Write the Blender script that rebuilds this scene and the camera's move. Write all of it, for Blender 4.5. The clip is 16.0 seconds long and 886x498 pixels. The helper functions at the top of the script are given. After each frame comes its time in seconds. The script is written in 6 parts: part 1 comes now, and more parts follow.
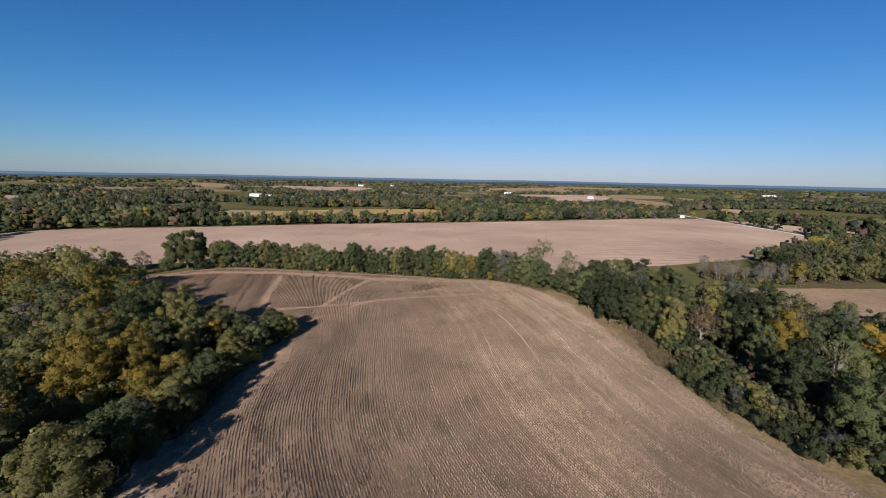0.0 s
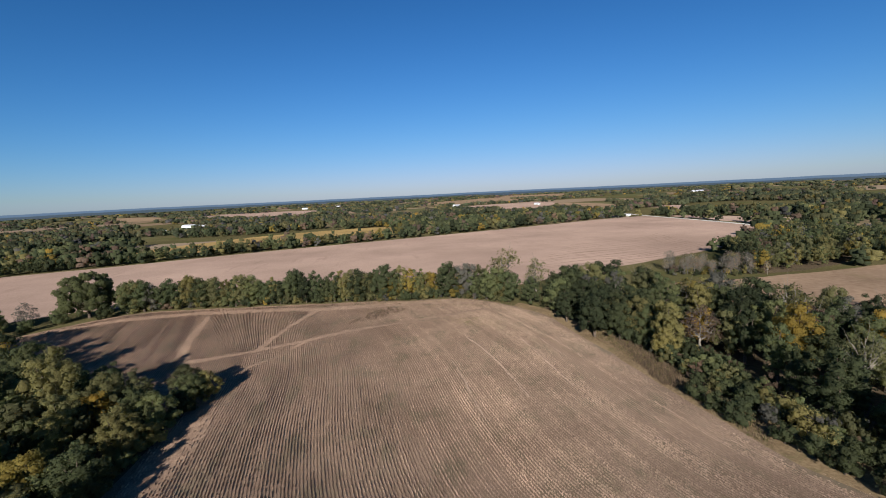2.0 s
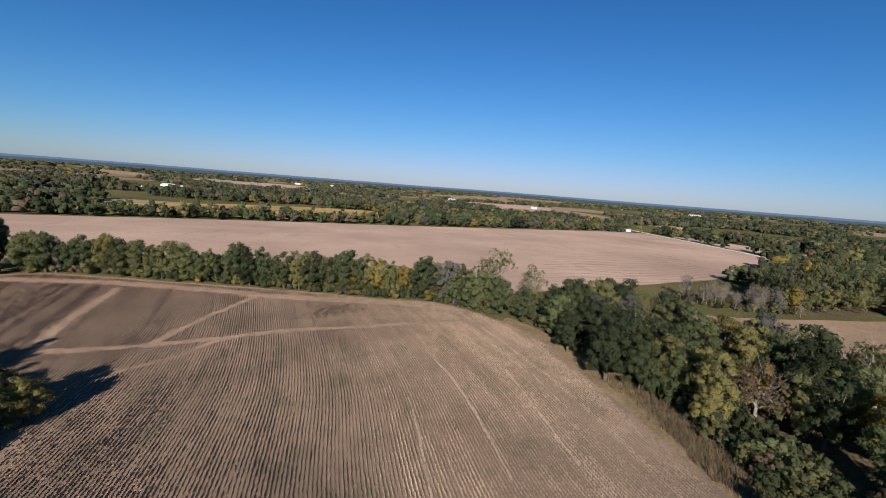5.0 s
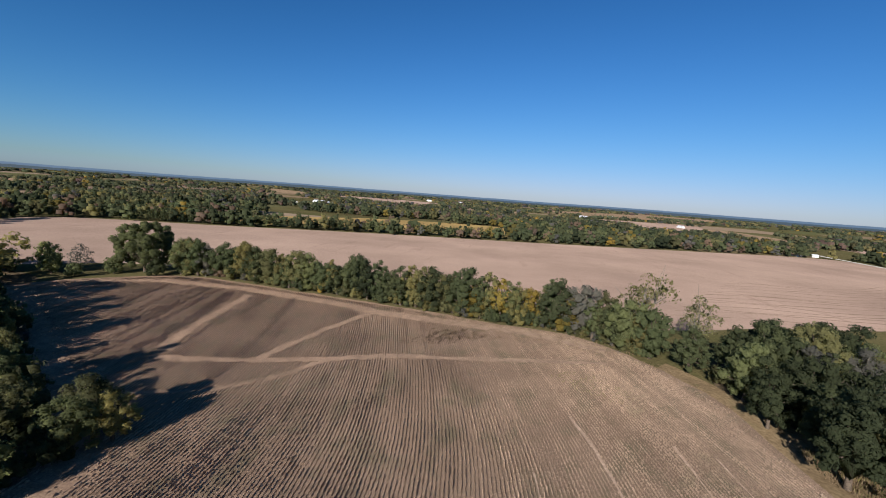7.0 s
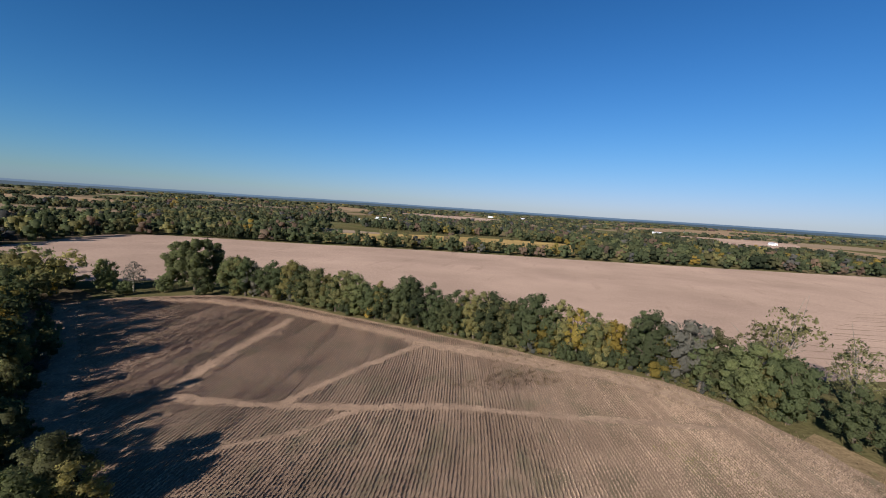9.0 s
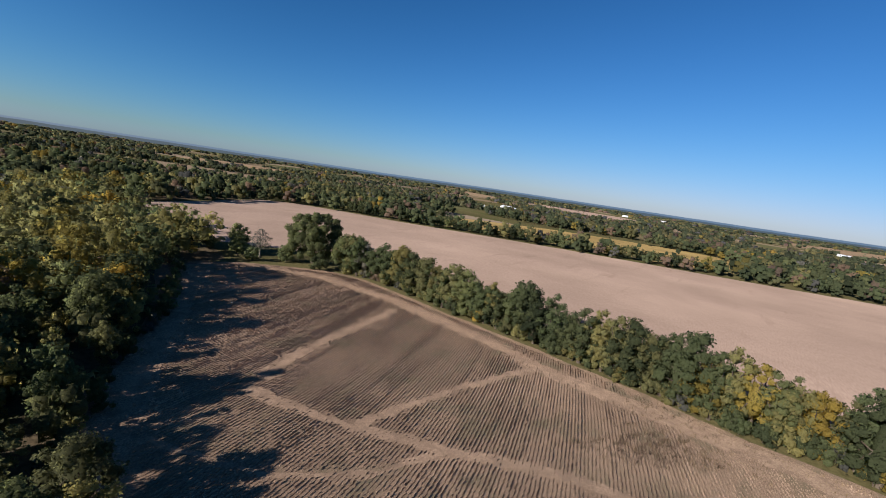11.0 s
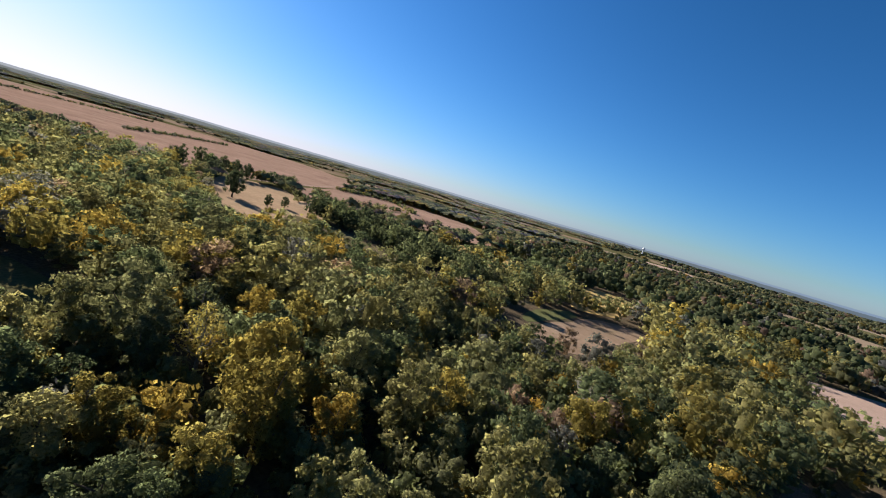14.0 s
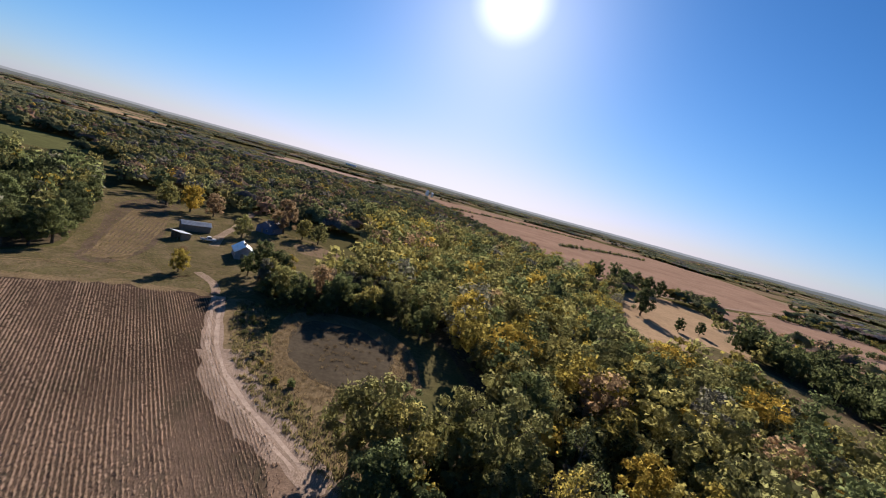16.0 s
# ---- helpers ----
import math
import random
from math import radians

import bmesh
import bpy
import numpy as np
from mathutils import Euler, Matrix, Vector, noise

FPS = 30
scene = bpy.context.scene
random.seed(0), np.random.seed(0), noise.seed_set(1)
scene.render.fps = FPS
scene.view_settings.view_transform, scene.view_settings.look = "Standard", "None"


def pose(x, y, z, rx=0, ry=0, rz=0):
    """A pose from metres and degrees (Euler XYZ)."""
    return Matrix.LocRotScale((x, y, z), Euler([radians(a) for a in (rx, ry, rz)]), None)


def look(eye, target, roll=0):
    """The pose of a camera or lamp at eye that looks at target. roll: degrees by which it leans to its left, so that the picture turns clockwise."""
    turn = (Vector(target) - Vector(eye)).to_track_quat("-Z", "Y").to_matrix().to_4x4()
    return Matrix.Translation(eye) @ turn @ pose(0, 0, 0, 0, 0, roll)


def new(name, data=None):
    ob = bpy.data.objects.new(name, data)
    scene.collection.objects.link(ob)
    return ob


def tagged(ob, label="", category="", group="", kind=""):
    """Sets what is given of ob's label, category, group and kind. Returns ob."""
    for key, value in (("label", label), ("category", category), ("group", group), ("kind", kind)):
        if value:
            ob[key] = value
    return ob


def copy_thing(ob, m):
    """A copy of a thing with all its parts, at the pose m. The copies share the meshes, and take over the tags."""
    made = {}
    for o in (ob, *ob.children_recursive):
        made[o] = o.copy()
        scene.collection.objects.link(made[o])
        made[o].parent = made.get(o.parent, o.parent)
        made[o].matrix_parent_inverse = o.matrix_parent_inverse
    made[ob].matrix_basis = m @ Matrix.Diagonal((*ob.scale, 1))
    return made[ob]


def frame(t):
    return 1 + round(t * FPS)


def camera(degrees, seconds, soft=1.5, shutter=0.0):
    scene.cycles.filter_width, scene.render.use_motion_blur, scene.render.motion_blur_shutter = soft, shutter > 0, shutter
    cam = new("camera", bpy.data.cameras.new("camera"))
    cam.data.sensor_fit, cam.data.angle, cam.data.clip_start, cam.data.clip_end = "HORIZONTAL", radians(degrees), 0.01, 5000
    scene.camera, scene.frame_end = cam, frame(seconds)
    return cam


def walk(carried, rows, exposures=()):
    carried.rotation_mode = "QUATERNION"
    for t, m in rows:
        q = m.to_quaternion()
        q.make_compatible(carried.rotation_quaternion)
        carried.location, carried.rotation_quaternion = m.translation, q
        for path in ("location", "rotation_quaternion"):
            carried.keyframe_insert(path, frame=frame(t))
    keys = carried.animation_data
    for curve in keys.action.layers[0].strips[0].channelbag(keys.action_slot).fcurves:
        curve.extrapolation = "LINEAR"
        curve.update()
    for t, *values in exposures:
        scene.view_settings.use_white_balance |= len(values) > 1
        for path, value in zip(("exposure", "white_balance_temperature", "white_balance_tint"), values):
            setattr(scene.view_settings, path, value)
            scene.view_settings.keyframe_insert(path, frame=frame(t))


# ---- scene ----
cam = camera(91.78, 16.0, soft=1.0)
PATH = [
    (0.0, pose(0.00, 0.00, 50.00, 80.70, -1.12, 0.00)),
    (0.5, pose(-0.24, 5.65, 49.16, 81.78, -0.97, -0.18)),
    (1.0, pose(-0.54, 11.58, 48.33, 82.29, 0.42, -1.01)),
    (1.5, pose(-0.68, 17.26, 47.55, 82.62, 2.40, -3.61)),
    (2.0, pose(-0.73, 22.88, 46.93, 82.68, 2.78, -7.01)),
    (2.5, pose(-0.13, 28.41, 46.23, 82.53, 2.04, -9.91)),
    (3.0, pose(0.80, 33.82, 45.64, 82.37, 0.93, -11.86)),
    (3.2, pose(1.22, 36.00, 45.35, 82.37, -0.06, -12.26)),
    (5.3, pose(7.78, 60.57, 41.38, 81.87, -5.57, -5.96)),
    (5.5, pose(7.91, 62.62, 41.11, 81.97, -5.85, -4.34)),
    (6.0, pose(7.81, 67.88, 40.42, 82.76, -7.28, 0.62)),
    (6.5, pose(7.71, 72.88, 39.80, 82.77, -6.74, 6.15)),
    (7.0, pose(7.37, 77.73, 39.33, 82.86, -4.25, 9.49)),
    (7.5, pose(6.74, 82.63, 38.95, 83.51, -3.38, 11.97)),
    (8.0, pose(6.14, 87.50, 38.52, 84.90, -2.95, 13.89)),
    (8.2, pose(5.83, 89.46, 38.34, 85.20, -3.09, 14.76)),
    (10.3, pose(-1.35, 109.77, 38.33, 81.63, -6.42, 25.74)),
    (10.5, pose(-2.16, 111.54, 38.50, 81.31, -7.22, 28.07)),
    (11.0, pose(-4.47, 115.79, 38.80, 81.16, -8.34, 34.46)),
    (11.5, pose(-7.38, 119.86, 39.10, 80.98, -9.92, 41.36)),
    (12.0, pose(-10.32, 123.52, 39.49, 81.24, -16.40, 53.95)),
    (12.5, pose(-14.37, 126.39, 39.77, 81.64, -17.53, 68.75)),
    (13.0, pose(-19.30, 128.20, 40.35, 82.14, -18.10, 84.09)),
    (13.5, pose(-23.85, 128.70, 41.10, 82.06, -18.01, 100.08)),
    (14.0, pose(-28.75, 127.55, 41.45, 82.29, -16.00, 114.27)),
    (14.5, pose(-33.25, 125.15, 41.75, 82.29, -15.25, 127.51)),
    (15.0, pose(-37.05, 122.00, 42.05, 82.54, -15.19, 140.80)),
    (15.5, pose(-39.88, 117.95, 42.50, 82.38, -15.32, 154.18)),
    (16.0, pose(-41.89, 113.22, 43.04, 81.93, -15.23, 167.54)),
]
walk(cam, PATH, exposures=[(0.0, 0.95, 6400, 10), (8.0, 1.0, 6400, 10), (11.0, 1.06, 6450, 10), (12.5, 1.3, 6420, 10), (14.0, 1.46, 6500, 11), (15.0, 1.31, 6600, 13), (16.0, 1.25, 6750, 15)])

# ---------------------------------------------------------------- light
SUN_AZ = radians(195.0)      # clockwise from +y, towards the sun
SUN_EL = radians(23.2)
TO_SUN = Vector((math.sin(SUN_AZ) * math.cos(SUN_EL), math.cos(SUN_AZ) * math.cos(SUN_EL), math.sin(SUN_EL)))
world = bpy.data.worlds.new("sky")
scene.world = world
world.use_nodes = True
wn = world.node_tree.nodes
wl = world.node_tree.links
sky = wn.new("ShaderNodeTexSky")
sky.sky_type = "NISHITA"
sky.sun_disc = False
sky.sun_elevation = SUN_EL
sky.sun_rotation = SUN_AZ
sky.altitude = 250.0
sky.air_density = 1.0
sky.dust_density = 0.25
sky.ozone_density = 4.0
parts = wn.new("ShaderNodeSeparateColor")      # a deep, dry autumn sky
whole = wn.new("ShaderNodeCombineColor")
wl.new(sky.outputs["Color"], parts.inputs["Color"])
bands = {}
for band, power, gain, top in (("Red", 1.60, 0.226, 7.8), ("Green", 1.27, 0.514, 8.6), ("Blue", 1.38, 0.580, 12.4)):
    up = wn.new("ShaderNodeMath")
    up.operation = "POWER"
    up.inputs[1].default_value = power
    by = wn.new("ShaderNodeMath")
    by.operation = "MULTIPLY"
    by.inputs[1].default_value = gain
    wl.new(parts.outputs[band], up.inputs[0])
    wl.new(up.outputs["Value"], by.inputs[0])
    share = wn.new("ShaderNodeMath")           # the glare round the sun levels off
    share.operation = "DIVIDE"
    share.inputs[1].default_value = top
    plus = wn.new("ShaderNodeMath")
    plus.operation = "MULTIPLY_ADD"
    wl.new(by.outputs["Value"], share.inputs[0])
    wl.new(share.outputs["Value"], plus.inputs[0])
    wl.new(share.outputs["Value"], plus.inputs[1])
    plus.inputs[2].default_value = 1.0
    root = wn.new("ShaderNodeMath")
    root.operation = "SQRT"
    wl.new(plus.outputs["Value"], root.inputs[0])
    level = wn.new("ShaderNodeMath")
    level.operation = "DIVIDE"
    wl.new(by.outputs["Value"], level.inputs[0])
    wl.new(root.outputs["Value"], level.inputs[1])
    bands[band] = level.outputs["Value"]
least = wn.new("ShaderNodeMath")               # the haze over the horizon stays bluish white
least.operation = "MULTIPLY"
least.inputs[1].default_value = 1.13
wl.new(bands["Green"], least.inputs[0])
blue = wn.new("ShaderNodeMath")
blue.operation = "MAXIMUM"
wl.new(bands["Blue"], blue.inputs[0])
wl.new(least.outputs["Value"], blue.inputs[1])
wl.new(bands["Red"], whole.inputs["Red"])
wl.new(bands["Green"], whole.inputs["Green"])
wl.new(blue.outputs["Value"], whole.inputs["Blue"])
glare = whole.outputs["Color"]                 # the bright ring of sky close round the sun
for wide, power, gain in ((0.44, 2.8, 2.6), (0.092, 1.4, 11.0)):
    ring_sky = wn.new("ShaderNodeTexGradient")
    ring_sky.gradient_type = "SPHERICAL"
    ring_sky.texture_mapping.vector_type = "TEXTURE"
    ring_sky.texture_mapping.translation = TO_SUN
    ring_sky.texture_mapping.scale = (wide, wide, wide)
    fall = wn.new("ShaderNodeMath")
    fall.operation = "POWER"
    fall.inputs[1].default_value = power
    wl.new(ring_sky.outputs["Fac"], fall.inputs[0])
    add = wn.new("ShaderNodeMix")
    add.data_type, add.blend_type = "RGBA", "ADD"
    add.inputs["B"].default_value = (gain, gain * 0.95, gain * 0.84, 1.0)
    wl.new(fall.outputs["Value"], add.inputs["Factor"])
    wl.new(glare, add.inputs["A"])
    glare = add.outputs["Result"]
wl.new(glare, wn["Background"].inputs["Color"])
wn["Background"].inputs["Strength"].default_value = 0.05
sun_data = bpy.data.lights.new("sun", "SUN")
sun_data.energy = 5.0
sun_data.angle = radians(0.55)
sun_data.color = (1.0, 0.935, 0.86)
sun = new("sun", sun_data)
sun.matrix_world = look(TO_SUN * 300.0, (0, 0, 0))


# ---------------------------------------------------------------- materials
def material(name):
    m = bpy.data.materials.new(name)
    m.use_nodes = True
    return m, m.node_tree.nodes, m.node_tree.links, m.node_tree.nodes["Principled BSDF"]


def noise_node(nodes, links, vec, scale, detail=4.0, rough=0.55):
    n = nodes.new("ShaderNodeTexNoise")
    n.inputs["Scale"].default_value = scale
    n.inputs["Detail"].default_value = detail
    n.inputs["Roughness"].default_value = rough
    links.new(vec, n.inputs["Vector"])
    return n


def ramp_node(nodes, links, fac, stops):
    r = nodes.new("ShaderNodeValToRGB")
    el = r.color_ramp.elements
    while len(el) < len(stops):
        el.new(0.5)
    for e, (p, c) in zip(el, stops):
        e.position, e.color = p, (*c, 1.0)
    links.new(fac, r.inputs["Fac"])
    return r


def mix_node(nodes, links, fac, a, b, kind="MIX"):
    m = nodes.new("ShaderNodeMix")
    m.data_type, m.blend_type = "RGBA", kind
    for sock, v in ((m.inputs["Factor"], fac), (m.inputs["A"], a), (m.inputs["B"], b)):
        if isinstance(v, (int, float)):
            sock.default_value = v
        elif isinstance(v, tuple):
            sock.default_value = (*v, 1.0)
        else:
            links.new(v, sock)
    return m.outputs["Result"]


def bump_node(nodes, links, height, strength, dist, bsdf):
    b = nodes.new("ShaderNodeBump")
    b.inputs["Strength"].default_value = strength
    b.inputs["Distance"].default_value = dist
    links.new(height, b.inputs["Height"])
    links.new(b.outputs["Normal"], bsdf.inputs["Normal"])


def earth(name, low, high, patch=None, patch_at=0.55, fine=2.2, broad=0.06, rough=0.95, streak=None, bump=0.6, cloddy=0.12):
    """Soil, straw or turf: fine grain between two colours, broad stains, and patches of a third colour."""
    m, n, l, p = material(name)
    pos = n.new("ShaderNodeTexCoord").outputs["Object"]
    if streak:
        mp = n.new("ShaderNodeMapping")
        mp.inputs["Rotation"].default_value = (0, 0, streak[0])
        mp.inputs["Scale"].default_value = (streak[1], 1.0, 1.0)
        l.new(pos, mp.inputs["Vector"])
        grain_pos = mp.outputs["Vector"]
    else:
        grain_pos = pos
    grain = noise_node(n, l, grain_pos, fine, 6.0, 0.65)
    stain = noise_node(n, l, pos, broad, 5.0, 0.6)
    col = ramp_node(n, l, grain.outputs["Fac"], [(0.34, low), (0.66, high)]).outputs["Color"]
    dark = ramp_node(n, l, stain.outputs["Fac"], [(0.3, (0.74, 0.72, 0.70)), (0.7, (1.16, 1.14, 1.1))]).outputs["Color"]
    col = mix_node(n, l, 1.0, col, dark, "MULTIPLY")
    if patch:
        where = noise_node(n, l, grain_pos, broad * 1.7, 6.0, 0.7)
        f = ramp_node(n, l, where.outputs["Fac"], [(patch_at, (0, 0, 0)), (patch_at + 0.13, (1, 1, 1))]).outputs["Color"]
        g = mix_node(n, l, 1.0, f, ramp_node(n, l, grain.outputs["Fac"], [(0.4, (0.25, 0.25, 0.25)), (0.6, (1, 1, 1))]).outputs["Color"], "MULTIPLY")
        col = mix_node(n, l, g, col, patch)
    l.new(col, p.inputs["Base Color"])
    p.inputs["Roughness"].default_value = rough
    p.inputs["Specular IOR Level"].default_value = 0.0
    p.inputs["Diffuse Roughness"].default_value = cloddy
    bump_node(n, l, grain.outputs["Fac"], bump, 0.12, p)
    return m


def foliage(name, stops, source, lift=0.5, holes=6.0, gap=0.45, see=True):
    """Leaves: source tells one tree from the next: 'object' or, in a wood, 'cell'."""
    m, n, l, p = material(name)
    geo = n.new("ShaderNodeNewGeometry")
    if source == "object":
        info = n.new("ShaderNodeObjectInfo")
        tree = info.outputs["Random"]
    else:
        own = n.new("ShaderNodeAttribute")
        own.attribute_name = "tint"
        tree = own.outputs["Fac"]
    col = ramp_node(n, l, tree, stops).outputs["Color"]
    again = n.new("ShaderNodeMath")
    again.operation = "FRACT"
    times = n.new("ShaderNodeMath")
    times.operation = "MULTIPLY"
    times.inputs[1].default_value = 7.31
    l.new(tree, times.inputs[0])
    l.new(times.outputs["Value"], again.inputs[0])
    col = mix_node(n, l, 1.0, col, ramp_node(n, l, again.outputs["Value"], [(0.0, (0.70, 0.71, 0.74)), (1.0, (1.36, 1.34, 1.28))]).outputs["Color"], "MULTIPLY")
    jit = ramp_node(n, l, geo.outputs["Random Per Island"], [(0.0, (0.90, 0.90, 0.91)), (1.0, (1.10, 1.09, 1.06))]).outputs["Color"]
    col = mix_node(n, l, 1.0, col, jit, "MULTIPLY")
    if holes:
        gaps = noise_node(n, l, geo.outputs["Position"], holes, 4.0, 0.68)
        # leaf colour darkens beside the gaps: painted shade between the sprays
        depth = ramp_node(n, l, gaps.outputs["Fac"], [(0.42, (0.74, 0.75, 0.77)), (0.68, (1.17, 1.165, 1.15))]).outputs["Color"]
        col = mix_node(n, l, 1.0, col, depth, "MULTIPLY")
    if holes and not see:
        bump_node(n, l, gaps.outputs["Fac"], 1.0, 0.9 / holes, p)
    l.new(col, p.inputs["Base Color"])
    p.inputs["Roughness"].default_value = 0.8
    p.inputs["Specular IOR Level"].default_value = 0.0
    p.inputs["Diffuse Roughness"].default_value = 0.4
    tr = n.new("ShaderNodeBsdfTranslucent")
    l.new(mix_node(n, l, 1.0, col, (1.64, 1.64, 1.32), "MULTIPLY"), tr.inputs["Color"])
    mx = n.new("ShaderNodeMixShader")
    mx.inputs["Fac"].default_value = lift
    l.new(p.outputs["BSDF"], mx.inputs[1])
    l.new(tr.outputs["BSDF"], mx.inputs[2])
    if not holes or not see:
        l.new(mx.outputs["Shader"], n["Material Output"].inputs["Surface"])
        return m
    # gaps between the leaves of a spray
    open_ = ramp_node(n, l, gaps.outputs["Fac"], [(0.0, (0, 0, 0)), (gap, (1, 1, 1))])
    open_.color_ramp.interpolation = "CONSTANT"
    clear = n.new("ShaderNodeBsdfTransparent")
    cut = n.new("ShaderNodeMixShader")
    l.new(open_.outputs["Color"], cut.inputs["Fac"])
    l.new(clear.outputs["BSDF"], cut.inputs[1])
    l.new(mx.outputs["Shader"], cut.inputs[2])
    l.new(cut.outputs["Shader"], n["Material Output"].inputs["Surface"])
    return m


LEAF = {
    "green": [(0.0, (0.080, 0.098, 0.052)), (0.5, (0.106, 0.122, 0.062)), (1.0, (0.133, 0.143, 0.069))],
    "dark": [(0.0, (0.055, 0.067, 0.038)), (1.0, (0.079, 0.090, 0.047))],
    "olive": [(0.0, (0.122, 0.123, 0.064)), (0.5, (0.158, 0.150, 0.070)), (1.0, (0.200, 0.176, 0.074))],
    "yellow": [(0.0, (0.180, 0.152, 0.052)), (0.6, (0.228, 0.178, 0.050)), (1.0, (0.290, 0.200, 0.050))],
    "russet": [(0.0, (0.150, 0.112, 0.085)), (1.0, (0.200, 0.138, 0.097))],
    "grey": [(0.0, (0.100, 0.100, 0.090)), (1.0, (0.132, 0.126, 0.112))],
}
KINDS = list(LEAF)
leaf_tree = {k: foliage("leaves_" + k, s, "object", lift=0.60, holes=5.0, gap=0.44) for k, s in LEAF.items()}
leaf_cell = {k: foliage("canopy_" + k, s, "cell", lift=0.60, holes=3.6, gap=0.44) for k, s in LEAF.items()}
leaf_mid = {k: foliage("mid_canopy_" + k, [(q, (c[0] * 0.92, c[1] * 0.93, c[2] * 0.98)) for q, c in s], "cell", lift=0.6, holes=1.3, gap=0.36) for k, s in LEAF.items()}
# lightened leaf copy: the haze over the southern woods is in its colour
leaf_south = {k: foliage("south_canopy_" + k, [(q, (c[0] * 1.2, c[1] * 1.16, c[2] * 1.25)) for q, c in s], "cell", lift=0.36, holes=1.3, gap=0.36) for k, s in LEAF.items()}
# leaves tinted bluer with distance, haze put into the base colour
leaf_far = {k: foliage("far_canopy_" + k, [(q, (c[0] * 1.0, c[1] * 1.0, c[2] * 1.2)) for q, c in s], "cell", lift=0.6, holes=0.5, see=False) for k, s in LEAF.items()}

# lighter leaf copy for the sheets that fill dark gaps between crowns
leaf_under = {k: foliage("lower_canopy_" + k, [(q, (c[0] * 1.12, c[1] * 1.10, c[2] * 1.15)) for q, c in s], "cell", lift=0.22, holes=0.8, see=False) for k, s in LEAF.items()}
# paler, bluer copy of the leaves: distance haze painted into their colour
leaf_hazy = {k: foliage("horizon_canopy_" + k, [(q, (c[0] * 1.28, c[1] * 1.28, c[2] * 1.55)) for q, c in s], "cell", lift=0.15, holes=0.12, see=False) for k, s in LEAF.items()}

bark = earth("bark", (0.053, 0.041, 0.032), (0.128, 0.105, 0.083), fine=5.0, broad=0.5, bump=0.8)
pale_bark = earth("pale_bark", (0.135, 0.122, 0.102), (0.245, 0.224, 0.190), fine=3.0, broad=0.5)


def country_floor():
    """Meadow nearby; over the wider country a patchwork of meadow, stubble and dry fields."""
    m = earth("meadow", (0.064, 0.058, 0.027), (0.116, 0.101, 0.049), (0.056, 0.064, 0.021), 0.5, fine=0.9, broad=0.012)
    n, l, p = m.node_tree.nodes, m.node_tree.links, m.node_tree.nodes["Principled BSDF"]
    was = p.inputs["Base Color"].links[0].from_socket
    pos = n.new("ShaderNodeTexCoord").outputs["Object"]
    v = n.new("ShaderNodeTexVoronoi")
    v.distance = "CHEBYCHEV"
    v.inputs["Scale"].default_value = 0.0042
    l.new(pos, v.inputs["Vector"])
    sep = n.new("ShaderNodeSeparateColor")
    l.new(v.outputs["Color"], sep.inputs["Color"])
    crop = ramp_node(n, l, sep.outputs["Green"], [(0.0, (0.232, 0.176, 0.124)), (0.4, (0.180, 0.128, 0.083)), (0.65, (0.112, 0.098, 0.050)), (1.0, (0.075, 0.079, 0.034))]).outputs["Color"]
    f = ramp_node(n, l, sep.outputs["Red"], [(0.45, (0, 0, 0)), (0.47, (1, 1, 1))]).outputs["Color"]
    far = n.new("ShaderNodeVectorMath")
    far.operation = "LENGTH"
    l.new(pos, far.inputs[0])
    away_from = n.new("ShaderNodeMapRange")
    away_from.inputs["From Min"].default_value, away_from.inputs["From Max"].default_value = 560.0, 640.0
    l.new(far.outputs["Value"], away_from.inputs["Value"])
    g = mix_node(n, l, 1.0, f, away_from.outputs["Result"], "MULTIPLY")
    l.new(mix_node(n, l, g, was, crop), p.inputs["Base Color"])
    return m


meadow = country_floor()
litter = earth("forest_floor", (0.050, 0.040, 0.027), (0.118, 0.090, 0.060), (0.058, 0.060, 0.030), 0.55, fine=1.2, broad=0.05)
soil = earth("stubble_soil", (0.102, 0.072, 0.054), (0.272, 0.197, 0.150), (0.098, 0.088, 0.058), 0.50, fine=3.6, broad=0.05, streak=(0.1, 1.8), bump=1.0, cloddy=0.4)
straw = earth("stubble_straw", (0.240, 0.174, 0.133), (0.450, 0.336, 0.257), (0.180, 0.158, 0.102), 0.55, fine=5.5, broad=0.05, streak=(0.1, 1.3), bump=1.0, cloddy=0.4)
track_straw = earth("flattened_straw", (0.150, 0.107, 0.081), (0.300, 0.219, 0.165), patch=(0.140, 0.100, 0.075), patch_at=0.50, fine=3.6, broad=0.22, cloddy=0.3)


